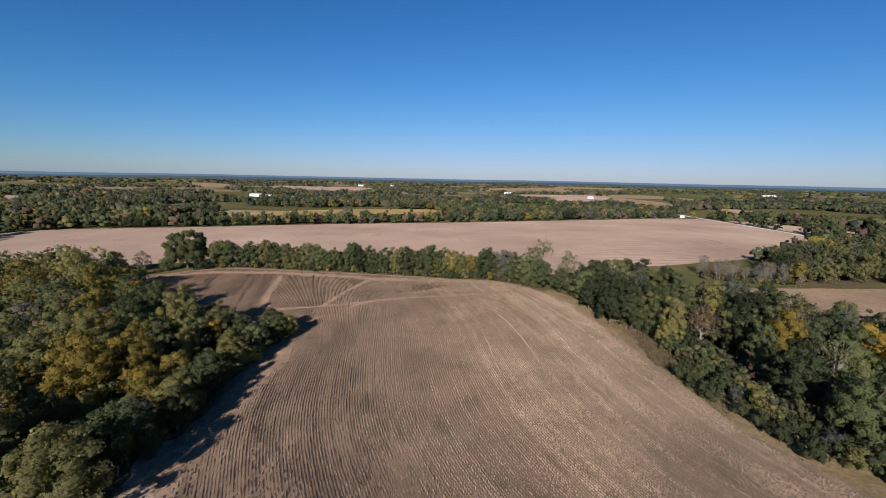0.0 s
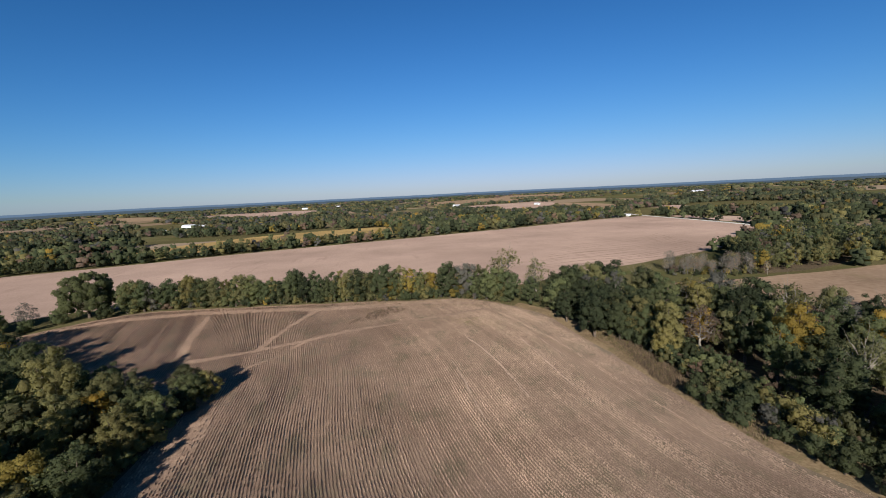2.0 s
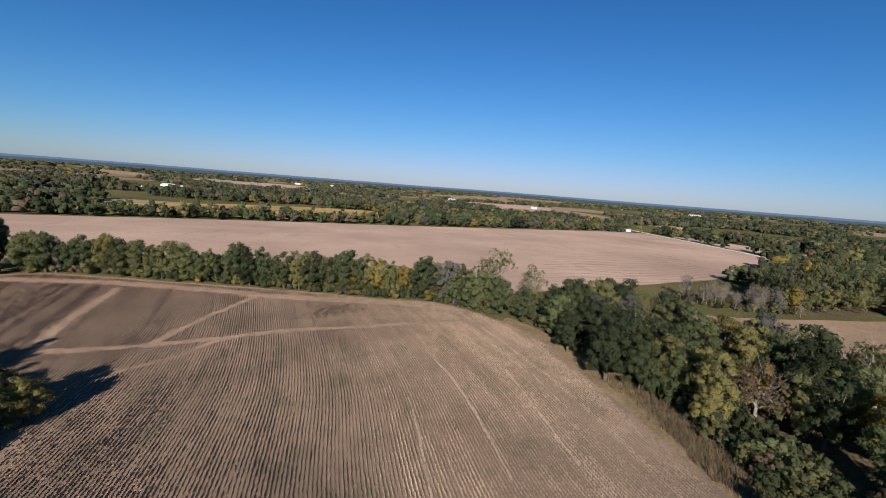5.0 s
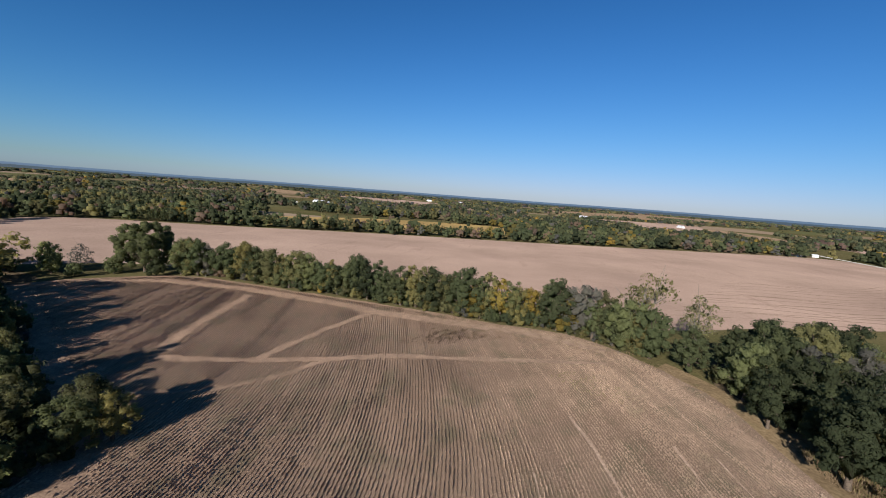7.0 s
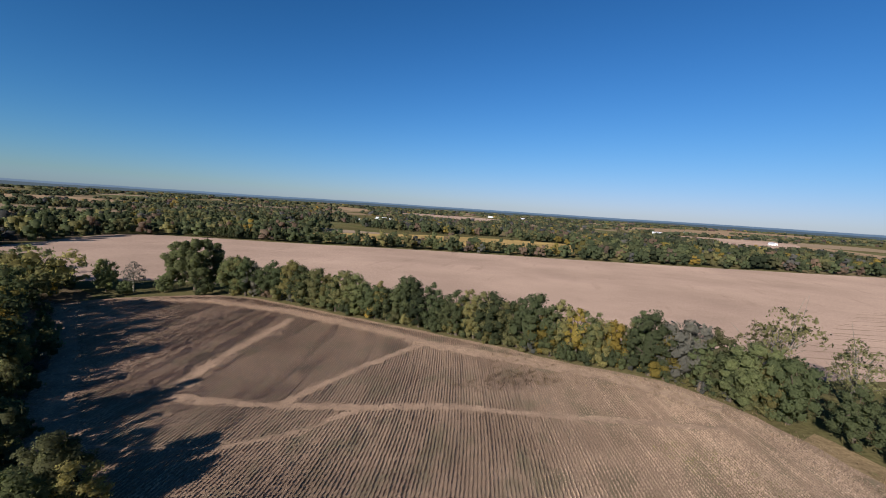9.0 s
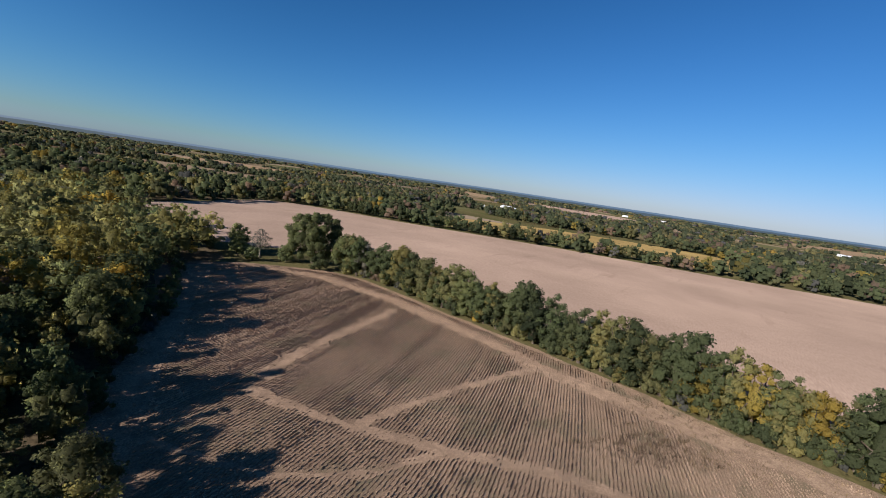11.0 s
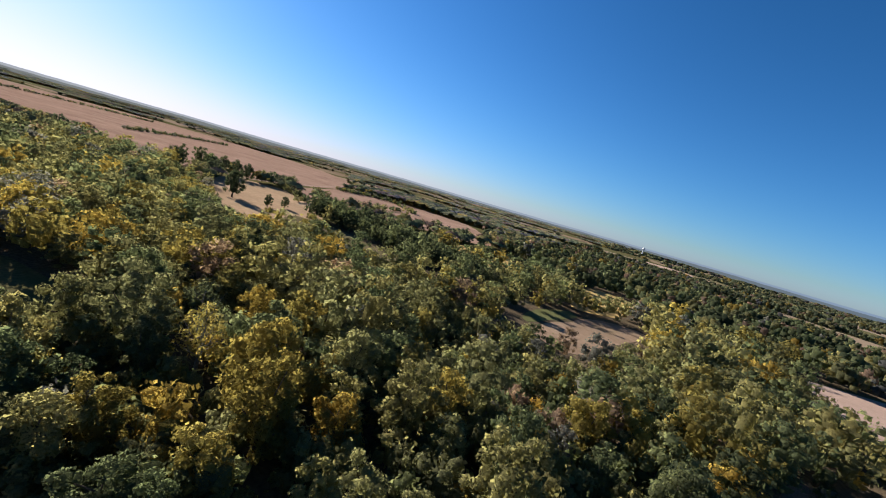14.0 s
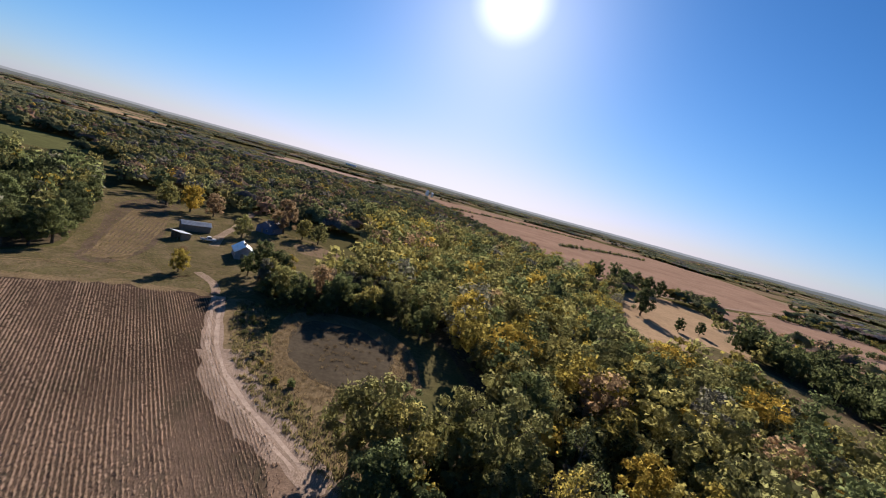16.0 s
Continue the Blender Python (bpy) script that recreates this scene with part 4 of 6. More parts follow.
FORMS = {     # height, radius, foot of the crown, leaves, leaf size, lobes
    "round": (13.0, 5.2, 0.2, 1500, 0.36, 30),
    "tall": (16.0, 4.6, 0.3, 1600, 0.36, 32),
    "slim": (13.0, 3.4, 0.2, 1100, 0.32, 22),
    "shrub": (4.6, 2.6, 0.0, 380, 0.30, 11),
    "sparse": (12.0, 4.4, 2.4, 1250, 0.32, 20),
    "fine_round": (13.0, 4.9, 0.4, 2300, 0.30, 34),
    "fine_tall": (16.0, 4.5, 0.5, 2400, 0.30, 36),
    "bare": (12.0, 3.4, 1.0, 520, 0.26, 17),
    "veteran": (20.0, 10.8, 0.0, 6400, 0.46, 76),
}
LABELS = {"green": "green", "dark": "dark green", "olive": "olive green", "yellow": "golden yellow", "russet": "russet brown", "grey": "grey-green"}
FORM_WORDS = {"fine_round": "rounded crown", "fine_tall": "tall crown", "round": "rounded crown", "tall": "tall crown", "slim": "narrow crown", "shrub": "dense leaves",
              "sparse": "half-bare crown", "bare": "bare pale limbs", "veteran": "wide crown"}


def tree_shape(kind, form, variant):
    key = (kind, form, variant)
    if key not in SHAPES:
        H, R, base, n, size, lobes = FORMS[form]
        seed = 100 * variant + 7 * list(FORMS).index(form)
        V, F, c, lr, N = crown_mesh(seed, H, R, base, n, size, lobes, {"sparse": 0.6, "veteran": 0.1}.get(form, 0.35), True, {"bare": 0.0, "sparse": 0.0, "veteran": 0.8}.get(form, 0.66))
        crown = mesh_from("crown", V, F, [leaf_tree[kind]], smooth=True, normals=N)
        trunk = trunk_mesh(seed, H, R, base, c, lr, pale_bark if form in ("sparse", "bare") or kind == "grey" else bark, 0.015 if form == "bare" else 0.028, {"sparse": 44, "bare": 150}.get(form, 0))
        SHAPES[key] = (crown, trunk)
    return SHAPES[key]


FIRST = {}


def tree(x, y, kind, form, scale=1.0, squash=1.0, turn=0.0, variant=0, where="at the field's edge", group="trees"):
    """A tree as a thing of its own: trunk and crown under an empty at its foot."""
    m = pose(x, y, float(rise(x, y)), 0, 0, turn) @ Matrix.Diagonal((scale, scale, scale * squash, 1.0))
    key = (kind, form, variant)
    if key in FIRST:
        ob = copy_thing(FIRST[key], m)
        ob.matrix_basis = m
    else:
        crown, trunk = tree_shape(kind, form, variant)
        ob = new("shrub" if form == "shrub" else "tree")
        ob.matrix_basis = m
        for nm, me in (("trunk", trunk), ("crown", crown)):
            c = new(nm, me)
            c.parent = ob
        FIRST[key] = ob
    word = "shrub" if form == "shrub" else "broadleaf tree"
    return tagged(ob, "%s %s with %s %s" % (LABELS[kind], word, FORM_WORDS[form], where), "shrub" if form == "shrub" else "tree", group)


def scatter(poly, gap, seed, jitter=0.38):
    """Uneven points inside a polygon, about gap metres apart."""
    g = np.random.default_rng(seed)
    P = np.array(poly, float)
    (x0, y0), (x1, y1) = P.min(0), P.max(0)
    X, Y = np.meshgrid(np.arange(x0, x1 + gap, gap), np.arange(y0, y1 + gap, gap * 0.88))
    X[1::2] += gap / 2
    X = X + g.uniform(-jitter, jitter, X.shape) * gap
    Y = Y + g.uniform(-jitter, jitter, Y.shape) * gap
    k = inside(poly, X, Y)
    return np.stack([X[k], Y[k]], 1)


def choose(g, weights):
    return KINDS[g.choice(len(KINDS), p=np.array(weights) / sum(weights))]


#            green dark olive yellow russet grey
MIX_WEST = (0.25, 0.05, 0.46, 0.18, 0.03, 0.03)
MIX_EAST = (0.30, 0.30, 0.28, 0.03, 0.04, 0.05)
MIX_LINE = (0.44, 0.16, 0.25, 0.12, 0.01, 0.02)
g = np.random.default_rng(11)

# the tree line between the two fields
LINE = [(-122, 229), (-97, 231), (-69, 226), (-41, 223), (-17, 219), (5, 214), (19, 215), (36, 206), (46, 197)]
S = spline(LINE, 2.9, False)
for i, (x, y) in enumerate(S):
    form = ("round", "slim", "round", "tall", "slim")[g.integers(5)]
    sc = {"round": 1.12, "tall": 0.92, "slim": 1.12}[form] * g.uniform(0.8, 1.1)
    tree(x + g.uniform(-1, 1), y + g.uniform(-0.5, 2.0), choose(g, MIX_LINE), form, sc, g.uniform(0.9, 1.05), g.uniform(0, 360), int(g.integers(3)),
         "in the row", "tree row")
    if g.random() < 0.5:
        tree(x + g.uniform(-2, 2), y + g.uniform(-1.2, 0.4), choose(g, (0.4, 0.2, 0.35, 0.02, 0.01, 0.05)), "shrub", g.uniform(0.7, 1.3), g.uniform(0.8, 1.2), g.uniform(0, 360),
             int(g.integers(3)), "under the row", "hedge shrubs")
tree(-136, 226, "green", "veteran", 1.0, 1.0, 40, 0, "standing alone", "lone trees")
tree(47, 206, "olive", "sparse", 1.72, 1.05, 10, 1, "over the row", "tree row")
tree(63, 210, "olive", "sparse", 1.4, 0.95, 80, 2, "over the row", "tree row")
for x, y, k, f, s in ((-151, 213, "grey", "sparse", 0.95), (-158, 208, "green", "round", 0.62), (-164, 212, "green", "round", 0.86), (-148, 208, "green", "shrub", 1.2),
                      (-171, 204, "dark", "shrub", 1.3), (-182, 206, "dark", "round", 0.78), (-190, 203, "green", "round", 0.84), (-180, 199, "dark", "shrub", 1.4),
                      (-122, 234, "grey", "sparse", 0.9), (-114, 234, "grey", "round", 0.7), (-127, 222, "dark", "shrub", 1.5), (-143, 219, "green", "shrub", 1.5)):
    tree(x, y, k, f, s, 1.0, g.uniform(0, 360), int(g.integers(3)), "beside the gap", "tree row")

# dense dark trees where the row meets the creek
for x, y, s in ((60, 176, 0.95), (66, 167, 1.0), (70, 178, 1.05), (64, 190, 0.95), (54, 190, 0.85), (74, 190, 1.0), (66, 156, 0.85), (76, 165, 0.95)):
    tree(x, y, "dark" if g.random() < 0.75 else "green", "round", s * 1.02, 1.05, g.uniform(0, 360), int(g.integers(3)), "by the creek", "creek trees")

# the wooded creek
P = scatter(WOOD_EAST, 9.0, 21)
near_east = (P[:, 0] < 142) & (P[:, 1] > 52)
for x, y in P[near_east]:
    d = float(away([(66, 86), (64, 120), (64, 142), (62, 166)], x, y))
    if (d < 5 and 92 < y < 150) or (d < 15 and y < 118) or min(math.hypot(x - a, y - b) for a, b in ((80, 122), (112, 128), (93, 94))) < 6:
        continue
    form = ("round", "tall", "round", "sparse", "slim")[g.choice(5, p=(0.4, 0.16, 0.2, 0.16, 0.08))]
    if form == "sparse" and d < 12:
        form = "round"
    if x < 100 and form in ("round", "tall"):
        form = "fine_" + form
    sc = {"round": 1.08, "tall": 0.92, "slim": 1.05, "sparse": 1.15, "fine_round": 1.16, "fine_tall": 0.96}[form] * g.uniform(0.78, 1.12) * (0.75 if d < 7 else 1.0)
    tree(x, y, choose(g, MIX_EAST), form, sc, g.uniform(0.9, 1.08), g.uniform(0, 360), int(g.integers(3)), "by the creek", "creek trees")
for x, y, k, s in ((60.5, 147, "dark", 1.18), (63.5, 156, "dark", 1.0), (58.5, 164, "dark", 0.82), (61, 170, "dark", 0.9), (66, 142, "dark", 0.9), (70, 150, "dark", 1.05), (73, 138, "green", 0.9)):
    tree(x, y, k, "fine_round", s, 1.0, g.uniform(0, 360), int(g.integers(3)), "by the creek", "creek trees")
for x, y, s in ((62.2, 104, 0.95), (62.8, 99, 0.9), (63.4, 94, 1.05), (66, 86.5, 0.85), (67, 82, 0.9), (67.5, 77.5, 1.0), (69, 72, 1.0)):
    tree(x, y, "dark", "shrub", s, 1.05, g.uniform(0, 360), int(g.integers(3)), "at the field's edge", "creek shrubs")
for x, y in spline([(82, 56), (74, 74), (70, 88), (69, 98), (68, 110)], 4.6, False):
    tree(x + g.uniform(-1, 1.5), y, choose(g, (0.3, 0.5, 0.2, 0, 0, 0.05)), "shrub", g.uniform(0.8, 1.35), 1.0, g.uniform(0, 360), int(g.integers(3)), "by the creek", "creek shrubs")

# the nearest part of the western wood
P = scatter(WOOD_WEST, 10.5, 31, 0.42)
near_west = (P[:, 0] > -100) & (P[:, 1] > 42)
GOLDEN = ((-76, 86, 1.36), (-78.5, 99, 0.86), (-84, 35, 1.0), (-58, 80, 0.85), (-61, 94, 0.8), (-111, 131, 1.1), (-121, 138, 1.05), (-64, 116, 0.8), (-98, 62, 0.95))
for x, y, sc in GOLDEN:
    tree(x, y, "yellow", "fine_round", sc, 0.95, g.uniform(0, 360), int(g.integers(3)), "in the wood", "woodland trees")
for x, y in P[near_west]:
    if min(math.hypot(x - a, y - b) / c for a, b, c in GOLDEN) < 6.5:
        continue
    form = ("fine_round", "fine_tall", "slim", "sparse")[g.choice(4, p=(0.52, 0.28, 0.10, 0.10))]
    sc = {"fine_round": 1.12, "fine_tall": 0.98, "slim": 1.1, "sparse": 1.1}[form] * g.uniform(0.68, 1.2) * (0.74 if float(away([(-51, 64), (-52, 122), (-64, 132), (-99, 154), (-150, 180)], x, y)) < 11 else 1.0)
    tree(x, y, choose(g, MIX_WEST), form, sc, g.uniform(0.84, 1.04), g.uniform(0, 360), int(g.integers(3)), "in the wood", "woodland trees")

# trees that stand out along both wood edges
for x, y, k, f, s in ((81, 127, "russet", "sparse", 1.15), (112, 130, "olive", "sparse", 1.4), (94, 97, "olive", "sparse", 1.25), (104, 118, "russet", "sparse", 1.2)):
    tree(x, y, k, f, s, 1.0, g.uniform(0, 360), int(g.integers(3)), "by the creek", "creek trees")
for x, y, k, f, s in ((-52.6, 54.2, "olive", "fine_round", 1.28), (-57.7, 58.9, "olive", "fine_round", 1.15), (-53.5, 67.2, "green", "fine_round", 1.05), (-59.5, 49.2, "green", "fine_round", 0.9),
                      (-49.5, 124, "green", "fine_round", 0.82), (-47.5, 128.5, "olive", "fine_round", 0.72), (-53, 130, "olive", "fine_round", 0.85), (-52, 114, "green", "fine_round", 0.9),
                      (-53, 104, "olive", "fine_tall", 0.8), (-52.5, 92, "green", "fine_round", 0.95), (-53, 80, "olive", "fine_round", 1.0)):
    tree(x, y, k, f, s, 0.8 if y > 70 else 0.86, g.uniform(0, 360), int(g.integers(3)), "at the wood's edge", "woodland trees")
for x, y in spline([(-51.5, 70), (-51, 84), (-51, 98), (-50.5, 112), (-50, 121)], 3.4, False):
    tree(x + g.uniform(-1.5, 0.8), y + g.uniform(-1, 1), choose(g, (0.35, 0.3, 0.3, 0.03, 0.0, 0.05)), "shrub", g.uniform(0.7, 1.25), g.uniform(0.8, 1.1), g.uniform(0, 360), int(g.integers(3)), "at the wood's edge", "edge shrubs")

# leafless pale trees beyond the creek
for i in range(34):
    tree(143 + 1.2 * i + g.uniform(-4, 4), 226 - 0.4 * i + g.uniform(-5, 11), "russet" if i % 3 else "grey", "bare", g.uniform(0.5, 0.95), 1.0, g.uniform(0, 360), int(g.integers(3)), "in the thicket", "bare trees")
# trees of the farmyard and pond
for x, y, k, f, s, w in ((-2.4, -19.7, "yellow", "round", 0.52, "beside the yard lane"), (-23.1, -25.6, "dark", "tall", 0.84, "beside the house"), (-28, -26.6, "dark", "round", 0.86, "beside the house"),
                         (-31, -29.5, "yellow", "slim", 0.75, "beside the house"), (-19.1, -29.5, "dark", "round", 0.6, "beside the house"), (-5.4, -81.7, "olive", "round", 0.8, "by the driveway"),
                         (-18.2, -112.2, "russet", "fine_round", 1.35, "behind the houses"), (-28, -107.3, "olive", "round", 0.8, "behind the houses"), (-35.9, -103.3, "olive", "round", 0.85, "behind the houses"),
                         (25.2, -113.2, "yellow", "round", 1.05, "behind the yard"), (37, -117.1, "olive", "round", 0.95, "behind the yard"), (15.3, -115.2, "russet", "round", 0.9, "behind the yard"),
                         (3.5, -40.3, "russet", "shrub", 0.55, "on the yard grass"), (-57.5, 54.2, "olive", "shrub", 0.9, "at the wood corner"), (-49.7, -36.4, "olive", "round", 0.66, "by the pond"),
                         (-55.6, -33.5, "olive", "round", 0.72, "by the pond"), (-61.5, -29.5, "grey", "round", 0.72, "by the pond"), (-53.6, -26.6, "green", "round", 0.62, "by the pond")):
    tree(x, y, k, f, s, 1.0, g.uniform(0, 360), int(g.integers(3)), w, "yard trees")
for x, y in scatter([(-24.1, -18.7), (-29, -24.6), (-37.9, -26.6), (-47.7, -24.6), (-49.7, -10.8), (-41.8, -2.9), (-31.9, 1), (-28, -6.9)], 4.4, 33):
    tree(x, y, choose(g, (0.3, 0.05, 0.5, 0.1, 0.02, 0.1)), "shrub", g.uniform(0.5, 1.15), g.uniform(0.8, 1.1), g.uniform(0, 360), int(g.integers(3)), "on the pond bank", "pond shrubs")
# tall dark trees at the east side of the yard
for x, y, sc in ((31, -24, 0.98), (35, -36, 1.0), (40, -50, 1.0), (36, -13, 0.95), (46, -4, 1.0), (45, -62, 0.9), (50, -78, 0.9), (44, -22, 1.05), (52, -38, 1.0), (33, -18, 0.8), (37, -44, 0.8)):
    tree(x, y, "dark" if x < 45 else "green", "fine_round", sc, 1.0, g.uniform(0, 360), int(g.integers(3)), "beside the yard", "yard trees")
# weeds and low bushes on the bank of the track
for x, y in scatter([(-23.5, -4), (-26, 10), (-30, 23), (-36, 35), (-43, 44), (-50, 51), (-53, 49), (-46, 41), (-38, 32), (-33, 21), (-30, 8), (-28, -4)], 2.3, 36, 0.6):
    if g.random() < 0.4:
        tree(x, y, choose(g, (0.4, 0.03, 0.35, 0.2, 0.02, 0.03)), "shrub", g.uniform(0.14, 0.36) * (1.6 if g.random() < 0.15 else 1.0), g.uniform(0.6, 1.1), g.uniform(0, 360), int(g.integers(3)), "on the grassy bank", "bank shrubs")
# thicket between pond and house
for x, y in scatter([(-24, -18), (-29, -6), (-38, -2), (-44, -4), (-52, -10), (-62, -6), (-70, 6), (-74, -2), (-66, -22), (-50, -26), (-36, -26)], 6.2, 35):
    tree(x, y, choose(g, (0.32, 0.1, 0.42, 0.08, 0.03, 0.08)), "slim" if g.random() < 0.4 else "round", g.uniform(0.5, 0.85), 1.0, g.uniform(0, 360), int(g.integers(3)), "by the pond", "pond trees")
# lone trees in the tan field
for x, y, k, f, s in ((-239, -84, "dark", "fine_round", 0.66), (-256, -86, "dark", "fine_round", 0.62), (-230, -106, "dark", "fine_round", 1.38), (-278, -74, "olive", "shrub", 1.0), (-244, -150, "dark", "slim", 0.85),
                      (-374, -200, "green", "round", 0.95), (-366, -196, "olive", "shrub", 1.6), (-262, -214, "dark", "round", 1.30), (-272, -221, "dark", "tall", 1.23), (-284, -216, "dark", "tall", 1.30),
                      (-296, -216, "green", "round", 1.30), (-306, -212, "dark", "round", 1.38), (-316, -208, "dark", "round", 1.30), (-326, -204, "dark", "round", 1.23), (-300, -222, "dark", "round", 1.30)):
    tree(x, y, k, f, s, 1.0, g.uniform(0, 360), int(g.integers(3)), "in the tan field", "lone trees")

# ---------------------------------------------------------------- woods too many to count
def merge(name, label, pieces, mats, group=""):
    """One mesh from many placed templates: pieces are (template, places, scales, turns, material index)."""
    V, F, I, N, T, o = [], [], [], [], [], 0
    g = np.random.default_rng(len(pieces))
    for (tv, tf, tn), pos, sc, turn, idx in pieces:
        n, k = len(pos), len(tv)
        if not n:
            continue
        c, s = np.cos(turn)[:, None], np.sin(turn)[:, None]
        x = tv[None, :, 0] * c - tv[None, :, 1] * s
        y = tv[None, :, 0] * s + tv[None, :, 1] * c
        z = np.repeat(tv[None, :, 2], n, 0)
        W = np.stack([x * sc[:, :1], y * sc[:, :1], z * sc[:, 1:2]], 2) + pos[:, None, :]
        V.append(W.reshape(-1, 3))
        if tn is not None:
            N.append(np.stack([tn[None, :, 0] * c - tn[None, :, 1] * s, tn[None, :, 0] * s + tn[None, :, 1] * c, np.repeat(tn[None, :, 2], n, 0)], 2).reshape(-1, 3))
        T.append(np.repeat(g.random(n), k))
        F.append((tf[None] + (o + np.arange(n) * k)[:, None, None]).reshape(-1, tf.shape[1]))
        I.append(np.full(n * len(tf), idx))
        o += n * k
    ob = new(name, mesh_from(name, np.concatenate(V), np.concatenate(F), mats, np.concatenate(I), bool(N), np.concatenate(N) if N else None, np.concatenate(T)))
    return tagged(ob, label, "woodland", group, "stuff")


def wood_pieces(P, templates, base_scale, weights, seed, spread=(0.68, 1.22), broad=1.0):
    g = np.random.default_rng(seed)
    n = len(P)
    kind = g.choice(len(KINDS), n, p=np.array(weights) / sum(weights))
    form = g.integers(0, len(templates), n)
    s = base_scale * g.uniform(*spread, n)
    sc = np.stack([s * broad * g.uniform(0.9, 1.1, n), s * g.uniform(0.88, 1.1, n)], 1)
    turn = g.uniform(0, 6.28, n)
    pos = np.column_stack([P, rise(P[:, 0], P[:, 1])])
    out = []
    for a in range(len(KINDS)):
        for b in range(len(templates)):
            k = (kind == a) & (form == b)
            out.append((templates[b], pos[k], sc[k], turn[k], a))
    return out


def lower_canopy(name, label, P, cell, top, drop, reach, weights, seed, mats):
    """The closed leafy roof of a wood under its tallest crowns, added to lighten dark gaps: one low dome round every
    point of P.
    """
    g = np.random.default_rng(seed)
    n = len(P)
    kind = g.choice(len(KINDS), n, p=np.array(weights) / sum(weights))
    tall = top * g.uniform(0.72, 1.12, n)
    own = g.random(n)
    lo, hi = P.min(0) - reach, P.max(0) + reach
    nx, ny = int((hi[0] - lo[0]) / cell) + 2, int((hi[1] - lo[1]) / cell) + 2
    X, Y = np.meshgrid(lo[0] + cell * np.arange(nx), lo[1] + cell * np.arange(ny), indexing="ij")
    X, Y = X + g.uniform(-0.3, 0.3, X.shape) * cell, Y + g.uniform(-0.3, 0.3, X.shape) * cell
    best, who = np.full((nx, ny), -1e9), np.zeros((nx, ny), int)
    k = int(reach / cell) + 1
    for i in range(n):
        a, b = int((P[i, 0] - lo[0]) / cell), int((P[i, 1] - lo[1]) / cell)
        sl = (slice(max(a - k, 0), a + k + 2), slice(max(b - k, 0), b + k + 2))
        d2 = (X[sl] - P[i, 0]) ** 2 + (Y[sl] - P[i, 1]) ** 2
        z = np.where(d2 < reach * reach, tall[i] - drop * d2 / (reach * reach) * top, -1e9)
        better = z > best[sl]
        best[sl] = np.where(better, z, best[sl])
        who[sl] = np.where(better, i, who[sl])
    leafy = best > -1e8
    Z = np.where(leafy, best + g.normal(0, 0.035 * top, X.shape), 0.2) + rise(X, Y)
    ids = np.arange(nx * ny).reshape(nx, ny)
    quads = np.stack([ids[:-1, :-1], ids[1:, :-1], ids[1:, 1:], ids[:-1, 1:]], -1).reshape(-1, 4)
    quads = quads[leafy.ravel()[quads].all(1)]
    used, F = np.unique(quads, return_inverse=True)
    F = F.reshape(-1, 4)
    V = np.stack([X.ravel(), Y.ravel(), Z.ravel()], 1)[used]
    owner = who.ravel()[used]
    ob = new(name, mesh_from(name, V, F, mats, kind[owner[F[:, 0]]], True, None, own[owner]))
    return tagged(ob, label, "woodland", "", "stuff")


def light_tree(seed, H, R, base, n, size, lobes, fine=False, core=0.76, lifted=0.15):
    V, F, c, lr, N = crown_mesh(seed, H, R, base, n, size, lobes, 0.3, fine, core, lifted, 0.45)
    return V, F, N


near_kit = [light_tree(901 + i, h, r, 0.6, n, 0.44, 20, False, 0.66) for i, (h, r, n) in enumerate(((13, 4.7, 440), (15, 4.4, 440), (11.5, 4.1, 370), (14, 5.0, 460)))]
mid_leaf_kit = [light_tree(921 + i, h, r, 0.6, n, 0.84, 12, False, 0.62) for i, (h, r, n) in enumerate(((13, 4.8, 130), (15, 4.5, 130), (11.5, 4.2, 115), (14, 5.1, 135)))]
far_leaf_kit = [light_tree(931 + i, h, r, 0.3, 20, 1.15, 6, core=0.88, lifted=0.5) for i, (h, r) in enumerate(((12.5, 6.0), (13.5, 5.6), (11.5, 5.4), (13, 6.4)))]
low_kit = [light_tree(946 + i, h, 3.9, 0.2, 120, 0.55, 8, False, 0.72) for i, h in enumerate((9.0, 10.0, 8.0))]
bush_kit = [light_tree(941 + i, 5.0, 2.9, 0.0, 70, 0.5, 7) for i in range(3)]


cell_mats = [leaf_cell[k] for k in KINDS]
mid_mats = [leaf_mid[k] for k in KINDS]
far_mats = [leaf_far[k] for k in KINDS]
P = scatter(WOOD_WEST, 10.5, 31, 0.42)
P = P[~((P[:, 0] > -100) & (P[:, 1] > 42)) & (P[:, 0] > -330) & (P[:, 1] > -260)]
ok = np.ones(len(P), bool)
for poly in OPEN + [BAND]:
    ok &= ~inside(poly, P[:, 0], P[:, 1])
P = P[ok]
d = away([(-36, 110), (-80, 80)], P[:, 0], P[:, 1])
glade = np.minimum(away(GLADE_EDGE, P[:, 0], P[:, 1]), away(CLEAR_MUD + [CLEAR_MUD[0]], P[:, 0], P[:, 1]) * 2.5)
P, d = P[glade > 11], d[glade > 11]
squat = inside([(-168, 88), (-104, 96), (-100, 128), (-165, 132)], P[:, 0], P[:, 1]) | (away([(-172, -42), (-205, -95), (-247, -150)], P[:, 0], P[:, 1]) < 26)
pieces = wood_pieces(P[squat], near_kit, 0.68, MIX_WEST, 39, (0.7, 1.1), 1.3)
P, d = P[~squat], d[~squat]
pieces += wood_pieces(P[d < 118], near_kit, 1.06, MIX_WEST, 41, (0.7, 1.2), 1.2) + wood_pieces(P[d >= 118], mid_leaf_kit, 1.02, MIX_WEST, 40, (0.7, 1.18), 1.26)
Q = scatter(WOOD_NORTHEAST, 6.5, 22)
